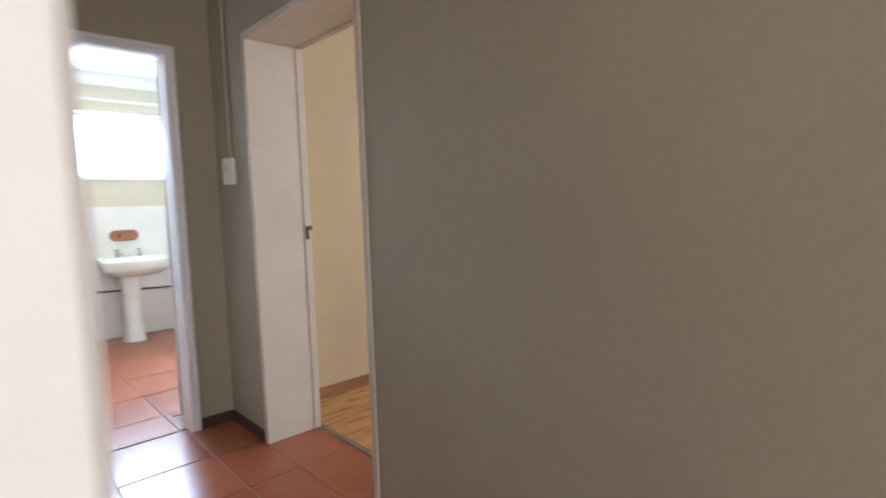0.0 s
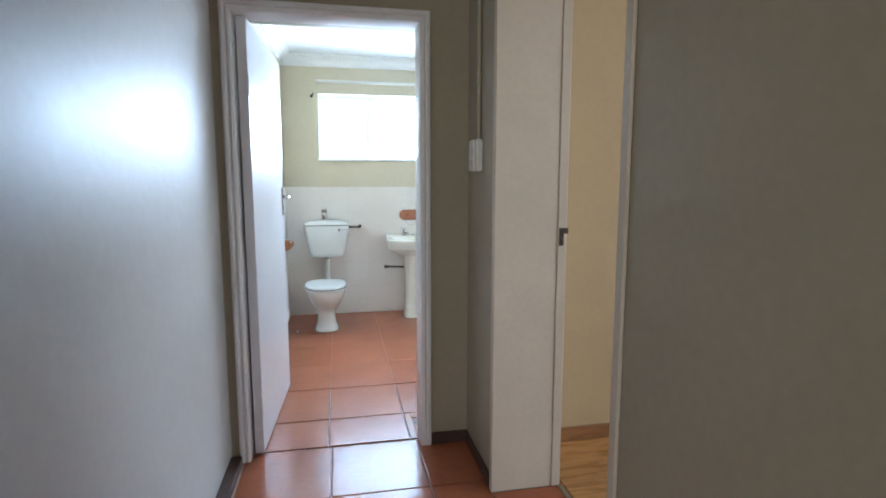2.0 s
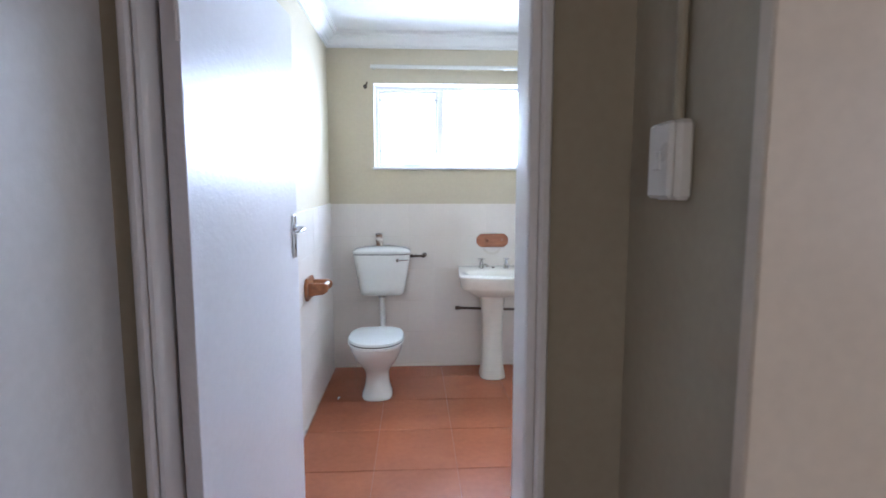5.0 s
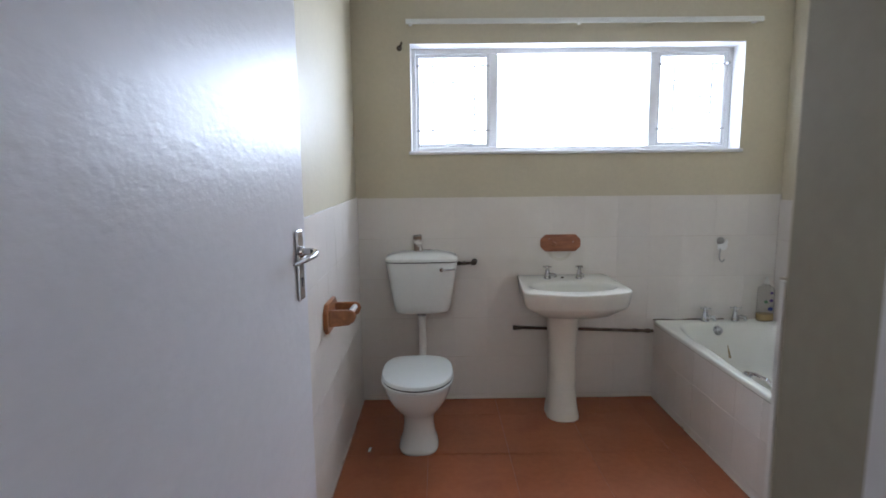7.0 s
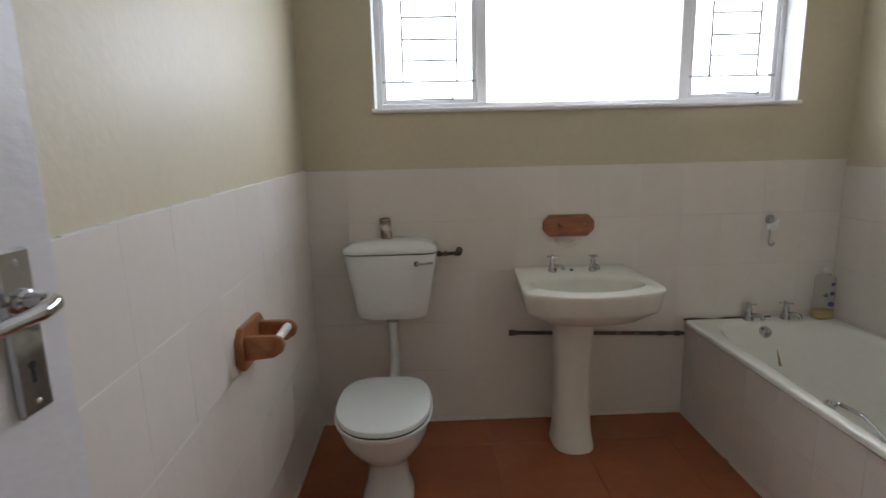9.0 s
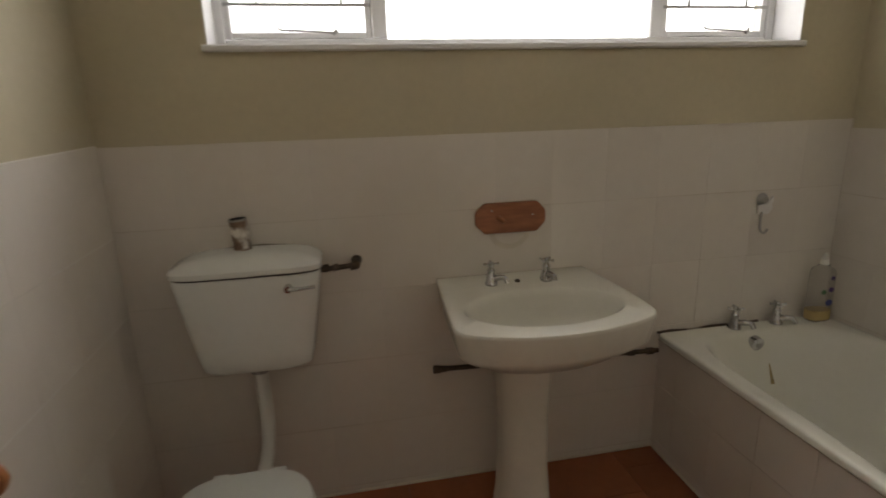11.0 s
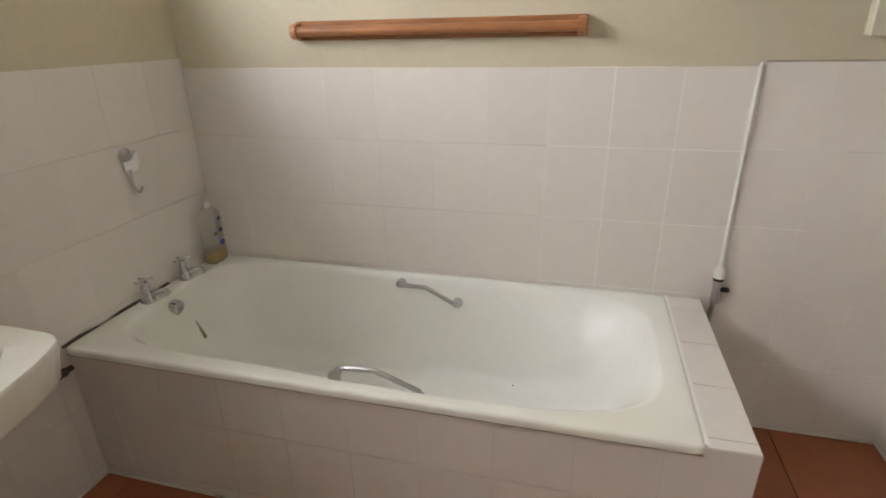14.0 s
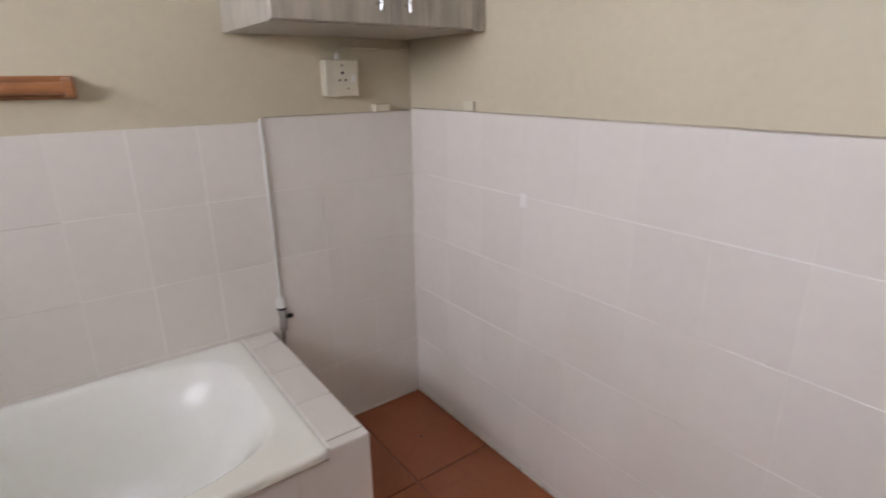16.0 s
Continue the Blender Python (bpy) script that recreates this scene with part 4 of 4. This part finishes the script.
icx, icy = 2.500, 5.152
bm = bmesh.new()
rings = [rect(BZ - 0.028, 0.005), rect(BZ - 0.024, 0.0), rect(BZ - 0.010, 0.0), rect(BZ - 0.005, 0.0016), rect(BZ - 0.0015, 0.005), rect(BZ, 0.010), rect(BZ - 0.0008, 0.020)]
for dz, rx, ry, cy, p, q in ((0.001, 0.334, 0.830, 0, 4.6, 6.5), (0.004, 0.328, 0.824, 0, 4.5, 6.2), (0.012, 0.321, 0.816, 0, 4.3, 5.9), (0.028, 0.314, 0.808, 0.002, 4.1, 5.6), (0.06, 0.304, 0.788, 0.008, 3.6, 5.2), (0.15, 0.272, 0.748, 0.028, 3.4, 5),
                             (0.25, 0.254, 0.700, 0.05, 3.2, 4.6), (0.33, 0.235, 0.645, 0.07, 3, 4), (0.365, 0.205, 0.59, 0.08, 3, 3.6), (0.376, 0.15, 0.50, 0.09, 2.6, 3), (0.38, 0.05, 0.2, 0.10, 2.2, 2.2)):
    rings.append(tub(icx, icy + cy, BZ - dz, rx, ry, p, back=q, step=0.055 if dz < 0.1 else 0.03 if dz < 0.2 else 0.0))
loft(bm, rings, cap0=False)
part("tub", bm, M_BATH, bath, smooth=True)
bm = bmesh.new()
rod(bm, [((2.470, 5.962, 0.459), 0.026), ((2.470, 5.937, 0.455), 0.026), ((2.470, 5.934, 0.455), 0.020)], 20)
ovf = part("overflow", bm, M_CHROME, bath, "chrome overflow rose", True)
bm = bmesh.new()
rod(bm, [((2.470, 5.9342, 0.455), 0.013), ((2.470, 5.9332, 0.455), 0.013)], 14)
part("hole", bm, M_STEEL, ovf)
bm = bmesh.new()
rod(bm, [((2.49, 5.60, 0.1145), 0.024), ((2.49, 5.60, 0.118), 0.022)], 16)
part("plug_hole", bm, M_STEEL, bath, smooth=True)


bm = bmesh.new()
loft(bm, [[Vector((2.527 + 0.005 * k + w * (0.3 + k * 0.55), 5.932 - 0.010 * k + d, 0.372 - 0.04 * k)) for w, d in ((-0.006, 0), (0.006, 0), (0.006, 0.004), (-0.006, 0.004))] for k in (0, 1, 2)])
part("rust_streak", bm, M_STAIN, bath, "brown rust streak")

bm = bmesh.new()
rod(bm, [((2.688, 4.756, 0.140), 0.004), ((2.688, 4.756, 0.158), 0.004), ((2.688, 4.756, 0.160), 0.002)], 8)
chip = part("enamel_chip", bm, M_BLACK, bath, "small dark chip")


def grip(name_at, a, k, b, off):
    """A cranked chrome handle between two roses; off: the way into the tub."""
    g = thing("bath_grip", name_at, "cranked chrome grab handle on the tub wall", "grab handle", "bath grips")
    a, k, b, off = (Vector(p) for p in (a, k, b, off))
    for p in (a, b):
        bm = bmesh.new()
        rod(bm, [(p, 0.020), (p + off * 0.25, 0.020), (p + off * 0.5, 0.015), (p + off * 0.9, 0.010)], 18)
        part("rose", bm, M_CHROME, g, smooth=True)
    bm = bmesh.new()
    tube(bm, [a + off * 0.7, a.lerp(k, 0.12) + off, a.lerp(k, 0.2) + off, a.lerp(k, 0.93) + off, a.lerp(k, 0.965) + off, k.lerp(b, 0.03) + off, k.lerp(b, 0.06) + off, k.lerp(b, 0.85) + off, k.lerp(b, 0.92) + off, b + off * 0.7], 0.0082, 12)
    part("bar", bm, M_CHROME, g, smooth=True)


grip((2.78, 5.1, 0.45), (2.803, 5.205, 0.470), (2.803, 5.100, 0.470), (2.795, 4.985, 0.415), (-0.040, 0, 0.012))
grip((2.20, 5.1, 0.45), (2.206, 5.205, 0.462), (2.206, 5.100, 0.470), (2.212, 4.960, 0.412), (0.036, 0, 0.010))
pillar_tap(2.418, 6.008, BZ, 35, 1.0)
pillar_tap(2.605, 6.008, BZ, 35, 1.0)

surround = thing("bath_surround", (2.3, 4.9, 0), "white-painted tiled bath panel with a tiled end ledge", "bath panel")
part("bed", boxes((2.1225, 4.1525, 0.001, 2.14, TF, 0.466), (2.14, 4.1525, 0.001, X1, 4.175, 0.466), (2.1225, 4.1525, 0.466, X1, 4.262, 0.492)), M_GROUT, surround)
tile_field(surround, (2.1225, 0, 0), (0, -1, 0), (0, 0, 1), [-c for c in reversed(cuts(4.150, TF, 4.346, 0.1975))], [0.0, 0.045, 0.288, 0.492], 0.0015, M_TILE, gap=0.0018, chamfer=0.0008, ugap=0.001)
tile_field(surround, (0, 4.1525, 0), (1, 0, 0), (0, 0, 1), [2.120, 2.155, 2.356, 2.562, 2.768, X1], [0.0, 0.045, 0.288, 0.492], 0.0015, M_TILE, gap=0.0018, chamfer=0.0008, ugap=0.001)
tile_field(surround, (0, 0, 0.492), (1, 0, 0), (0, 1, 0), [2.120, 2.155, 2.356, 2.562, 2.768, X1][1:], [4.150, 4.262], 0.003, M_TILE, gap=0.003, chamfer=0.0015)
tile_field(surround, (0, 0, 0.492), (1, 0, 0), (0, 1, 0), [2.120, 2.155], [4.150, 4.262], 0.003, M_TILE, gap=0.003, chamfer=0.0015)
part("joint", boxes((2.128, 4.256, 0.485, X1, 4.268, 0.4965), bevel=0.001), M_GROUTW, surround, "pale joint along the tub")
# Dark strip draws the shade of the rim-to-panel gap in colour.
part("joint", boxes((2.1165, 4.268, 0.4702, 2.1212, TF - 0.001, 0.4728)), M_EDGE_AND_SHADE, surround, "dark strip for the shaded gap under the rim")
seal = thing("sealant_bead", (2.4, 6.04, 0.495), "cracked dark sealant bead behind the bathtub", "sealant")
bm = bmesh.new()
tube(bm, [(2.11 + i * 0.055, TF - 0.003 + 0.002 * math.sin(i * 2.1), BZ + 0.001) for i in range(9)], [0.005 + 0.003 * math.sin(i * 1.7) for i in range(9)], 6)
part("bead", bm, M_EDGE, seal, smooth=True)

# ---- things on the east wall ----
towel = thing("towel_rail", (2.82, 5.07, 1.36), "varnished wooden towel rail fixed to the cream wall", "towel rail")
part("back_board", boxes((BX1 - 0.016, 4.592, 1.334, BX1 - 0.0005, 5.556, 1.394), bevel=0.004), M_WOOD, towel)
for y0, y1 in ((4.598, 4.622), (5.530, 5.554)):
    bm = bmesh.new()
    prism(bm, [(BX1 - 0.016, y0, 1.336), (BX1 - 0.050, y0, 1.338), (BX1 - 0.062, y0, 1.346), (BX1 - 0.066, y0, 1.362), (BX1 - 0.062, y0, 1.378), (BX1 - 0.048, y0, 1.386), (BX1 - 0.016, y0, 1.390)], (0, y1 - y0, 0))
    bmesh.ops.bevel(bm, geom=bm.edges[:], offset=0.003, segments=1, affect="EDGES")
    part("end_bracket", bm, M_WOOD, towel)
bm = bmesh.new()
rod(bm, [((BX1 - 0.042, 4.622, 1.362), 0.0155), ((BX1 - 0.042, 5.530, 1.362), 0.0155)], 18)
part("rail", bm, M_WOOD, towel, smooth=True)

sock = thing("wall_socket", (2.84, 3.81, 1.38), "cream surface-mounted three-pin wall socket", "socket")
part("box", boxes((BX1 - 0.040, 3.756, 1.322, BX1 - 0.0005, 3.876, 1.440), bevel=0.004), M_CREAMPLASTIC, sock)
part("plate", boxes((BX1 - 0.047, 3.753, 1.320, BX1 - 0.040, 3.879, 1.442), bevel=0.003), M_CREAMPLASTIC, sock)
for y, z, r in ((3.815, 1.398, 0.0055), (3.826, 1.374, 0.0042), (3.804, 1.374, 0.0042), (3.815, 1.423, 0.003), (3.797, 1.346, 0.003)):
    bm = bmesh.new()
    rod(bm, [((BX1 - 0.047, y, z), r), ((BX1 - 0.0476, y, z), r)], 12)
    part("pin_hole", bm, M_BLACK, sock)
part("rocker", boxes((BX1 - 0.050, 3.766, 1.366, BX1 - 0.047, 3.782, 1.392), bevel=0.001), M_PLASTIC, sock)
patch = part("paint_patch", boxes((2.205, BY0 + BED + 0.0042, 0.985, 2.232, BY0 + BED + 0.0056, 1.03), bevel=0.0006), M_GROUTW, wall_s, "small pale filler patch")
cable = thing("cable", (2.86, 3.7, 1.45), "cream cable from the socket into the corner", "cable")
bm = bmesh.new()
tube(bm, bend([(BX1 - 0.02, 3.818, 1.462), (BX1 - 0.012, 3.806, 1.476), (BX1 - 0.006, 3.77, 1.484), (BX1 - 0.006, 3.65, 1.482), (BX1 - 0.006, 3.51, 1.482)]), 0.004, 8)
part("lead", bm, M_CREAMPLASTIC, cable, smooth=True)
bm = bmesh.new()
rod(bm, [((BX1 - 0.02, 3.818, 1.440), 0.010), ((BX1 - 0.02, 3.818, 1.462), 0.009)], 12)
part("gland", bm, M_PLASTIC, cable, smooth=True)
stop = thing("plastic_block", (2.85, 3.66, 1.275), "small cream plastic block on the tile edge", "trunking")
part("cover", boxes((BX1 - 0.030, 3.618, 1.2612, BX1 - 0.0005, 3.684, 1.288), bevel=0.003), M_CREAMPLASTIC, stop)
stop2 = thing("plastic_clip", (2.47, 3.51, 1.285), "short cream plastic clip on the tile edge", "clip")
part("clip", boxes((2.468, BY0 + 0.004, 1.2692, 2.522, BY0 + 0.014, 1.302), bevel=0.002), M_CREAMPLASTIC, stop2)

valve = thing("washing_valve", (2.84, 4.107, 0.55), "white conduit with a small chrome stop valve beside the bath", "valve")
bm = bmesh.new()
rod(bm, [((BX1 - 0.018, 4.110, 0.62), 0.006), ((BX1 - 0.0165, 4.108, 1.252), 0.006)], 12)
part("conduit", bm, M_PLASTIC, valve, smooth=True)
bm = bmesh.new()
rod(bm, [((BX1 - 0.022, 4.110, 0.585), 0.017), ((BX1 - 0.022, 4.110, 0.612), 0.017), ((BX1 - 0.021, 4.110, 0.624), 0.009)], 14)
part("nut", bm, M_PLASTIC, valve, smooth=True)
bm = bmesh.new()
rod(bm, [((BX1 - 0.022, 4.110, 0.576), 0.0165), ((BX1 - 0.022, 4.110, 0.585), 0.0165)], 14)
part("ring", bm, M_BLACK, valve, smooth=True)
bm = bmesh.new()
rod(bm, [((BX1 - 0.022, 4.122, 0.36), 0.0075), ((BX1 - 0.022, 4.113, 0.49), 0.0075), ((BX1 - 0.022, 4.110, 0.495), 0.014), ((BX1 - 0.022, 4.110, 0.53), 0.014), ((BX1 - 0.022, 4.110, 0.535), 0.012), ((BX1 - 0.022, 4.110, 0.576), 0.014)], 12)
part("body", bm, M_STEEL, valve, smooth=True)
part("lever", boxes((BX1 - 0.034, 4.072, 0.537, BX1 - 0.018, 4.100, 0.552), bevel=0.004), M_BLACK, valve)

cab = thing("wall_cabinet", (2.64, 3.85, 1.515), "grey wood-grain wall cabinet with two doors in the corner", "cabinet")
KX0, KY0, KY1, KZ0, KZ1 = 2.44, BY0 + 0.006, 4.188, 1.515, 2.20
part("body", boxes((KX0, KY0, KZ0, BX1 - 0.001, KY1, KZ1), bevel=0.0015), M_CAB, cab)
mid = (KY0 + KY1) / 2
for y0, y1, hy in ((KY0 + 0.05, mid - 0.0015, mid - 0.045), (mid + 0.0015, KY1, mid + 0.045)):
    d = part("door", boxes((KX0 - 0.019, y0, KZ0 + 0.004, KX0 - 0.001, y1, KZ1), bevel=0.0015), M_CAB, cab)
    bm = bmesh.new()
    tube(bm, [(KX0 - 0.019, hy, KZ0 + 0.055), (KX0 - 0.045, hy, KZ0 + 0.055)], 0.004, 8)
    tube(bm, [(KX0 - 0.019, hy, KZ0 + 0.16), (KX0 - 0.045, hy, KZ0 + 0.16)], 0.004, 8)
    rod(bm, [((KX0 - 0.045, hy, KZ0 + 0.035), 0.0055), ((KX0 - 0.045, hy, KZ0 + 0.18), 0.0055)], 10)
    part("handle", bm, M_CHROME, d, "chrome bar handle", True)
part("filler", boxes((KX0 - 0.019, KY0, KZ0, KX0 - 0.001, KY0 + 0.047, KZ1), bevel=0.001), M_CAB, cab)

# ---- small things by the bath ----
bottle = thing("soap_bottle", (2.76, 5.99, BZ), "clear plastic bottle with amber soap and printed label", "bottle")
BTX, BTY = 2.782, 5.998
bm = bmesh.new()
loft(bm, [squircle(BTX, BTY, BZ + z, rx, ry, 3.4, 28) for z, rx, ry in ((0.001, 0.042, 0.026), (0.006, 0.046, 0.030), (0.10, 0.046, 0.030), (0.192, 0.045, 0.030), (0.212, 0.039, 0.027), (0.223, 0.020, 0.018), (0.232, 0.014, 0.014))])
flask = part("body", bm, M_CLEAR, bottle, smooth=True)
bm = bmesh.new()
loft(bm, [squircle(BTX, BTY, BZ + z, rx, ry, 3.4, 28) for z, rx, ry in ((0.003, 0.0405, 0.0245), (0.008, 0.0463, 0.0303), (0.045, 0.0463, 0.0303))])
part("soap", bm, M_SOAP, bottle, "amber liquid soap", True)
bm = bmesh.new()
rod(bm, [((BTX, BTY, BZ + 0.228), 0.015), ((BTX, BTY, BZ + 0.250), 0.014), ((BTX, BTY, BZ + 0.256), 0.008), ((BTX, BTY, BZ + 0.275), 0.006)], 14)
part("cap", bm, M_PLASTIC, bottle, "white pull cap", True)
for dx, z, r, mm in ((0.016, 0.180, 0.010, M_PURPLE), (-0.016, 0.125, 0.012, M_GREEN), (0.016, 0.133, 0.012, M_PURPLE), (0.014, 0.080, 0.016, M_BLUE)):
    bm = bmesh.new()
    yy = BTY - 0.0306 * (1 - abs(dx / 0.0466) ** 3.4) ** (1 / 3.4) - 0.0006
    loft(bm, [[Vector((BTX + dx + r * math.cos(a), yy - k * 0.0006, BZ + z + 0.8 * r * math.sin(a))) for a in [i * math.pi / 6 for i in range(12)]] for k in (0, 1)])
    part("print", bm, mm, flask)

hook = thing("suction_hook", (2.50, 6.04, 0.98), "clear and grey plastic suction hook on the tiles", "hook")
bm = bmesh.new()
rod(bm, [((2.505, TF, 0.996), 0.024), ((2.505, TF - 0.005, 0.996), 0.023), ((2.505, TF - 0.012, 0.996), 0.015), ((2.505, TF - 0.018, 0.996), 0.012)], 20)
part("cup", bm, M_GREY, hook, smooth=True)
bm = bmesh.new()
prism(bm, [(2.484, TF - 0.006, 0.975), (2.522, TF - 0.006, 0.980), (2.542, TF - 0.006, 1.008), (2.548, TF - 0.006, 0.990), (2.541, TF - 0.006, 0.975), (2.547, TF - 0.006, 0.962), (2.530, TF - 0.006, 0.940), (2.486, TF - 0.006, 0.944)], (0, -0.006, 0))
part("backplate", bm, M_HOOK, hook)
bm = bmesh.new()
tube(bm, bend([(2.500, TF - 0.012, 0.950), (2.498, TF - 0.013, 0.905), (2.500, TF - 0.016, 0.880), (2.512, TF - 0.022, 0.870), (2.522, TF - 0.026, 0.886)]), 0.0045, 8)
part("prong", bm, M_GREY, hook, smooth=True)

# ---- paper holder on the west wall ----
TW = BX0 + 0.0105
holder = thing("toilet_roll_holder", (0.32, 5.2, 0.8), "wooden toilet roll holder with a white roller, empty", "toilet roll holder")
bm = bmesh.new()
y0, y1, z0, z1, c = 4.995, 5.220, 0.742, 0.872, 0.030
prism(bm, [(TW, y0 + c, z0), (TW, y1 - c, z0), (TW, y1, z0 + c), (TW, y1, z1 - c), (TW, y1 - c, z1), (TW, y0 + c, z1), (TW, y0, z1 - c), (TW, y0, z0 + c)], (0.018, 0, 0))
bmesh.ops.bevel(bm, geom=bm.edges[:], offset=0.003, segments=2, affect="EDGES")
part("board", bm, M_WOOD, holder, smooth=True)
for ya in (5.025, 5.172):
    bm = bmesh.new()
    prism(bm, [(TW + 0.018, ya, 0.772), (TW + 0.100, ya, 0.780), (TW + 0.126, ya, 0.796), (TW + 0.134, ya, 0.818), (TW + 0.126, ya, 0.838), (TW + 0.106, ya, 0.846), (TW + 0.018, ya, 0.846)], (0, 0.018, 0))
    bmesh.ops.bevel(bm, geom=bm.edges[:], offset=0.003, segments=1, affect="EDGES")
    part("arm", bm, M_WOOD, holder)
bm = bmesh.new()
rod(bm, [((TW + 0.106, 5.043, 0.826), 0.012), ((TW + 0.106, 5.102, 0.826), 0.012), ((TW + 0.106, 5.103, 0.826), 0.0135), ((TW + 0.106, 5.172, 0.826), 0.0135)], 16)
part("roller", bm, M_ROLLER, holder, "white plastic roller", True)

bit = thing("paper_scrap", (0.395, 5.42, 0), "tiny white scrap lying on the floor tiles", "scrap")
bm = bmesh.new()
prism(bm, [(0.392, 5.405, 0.0006), (0.404, 5.402, 0.0006), (0.407, 5.436, 0.0006), (0.396, 5.440, 0.0006)], (0.002, 0, 0.004))
part("scrap", bm, M_ROLLER, bit)
bit2 = thing("floor_speck", (2.42, 3.72, 0), "tiny dark speck on the floor tiles", "speck")
bm = bmesh.new()
rod(bm, [((2.56, 3.70, 0.0006), 0.006), ((2.561, 3.70, 0.004), 0.003)], 8)
part("speck", bm, M_BLACK, bit2)

# ---- hall switch box ----
swb = thing("switch_box", (1.37, 2.945, 1.36), "white plastic switch box with conduit on the hall wall", "switch box")
part("box", boxes((1.368, 2.918, 1.358, HALL_X1 - 0.0005, 3.008, 1.500), bevel=0.008), M_PLASTIC, swb)
part("cover", boxes((1.354, 2.921, 1.361, 1.368, 3.005, 1.497), bevel=0.006), M_PLASTIC, swb)
bm = bmesh.new()
rod(bm, [((1.389, 2.964, 1.500), 0.0105), ((1.389, 2.964, 2.619), 0.0105)], 12)
part("conduit", bm, M_HALL, swb, "wall-coloured conduit", True)
part("rocker", boxes((1.350, 2.950, 1.412, 1.354, 2.976, 1.446), bevel=0.0015), M_PLASTIC, swb, "small white rocker switch")
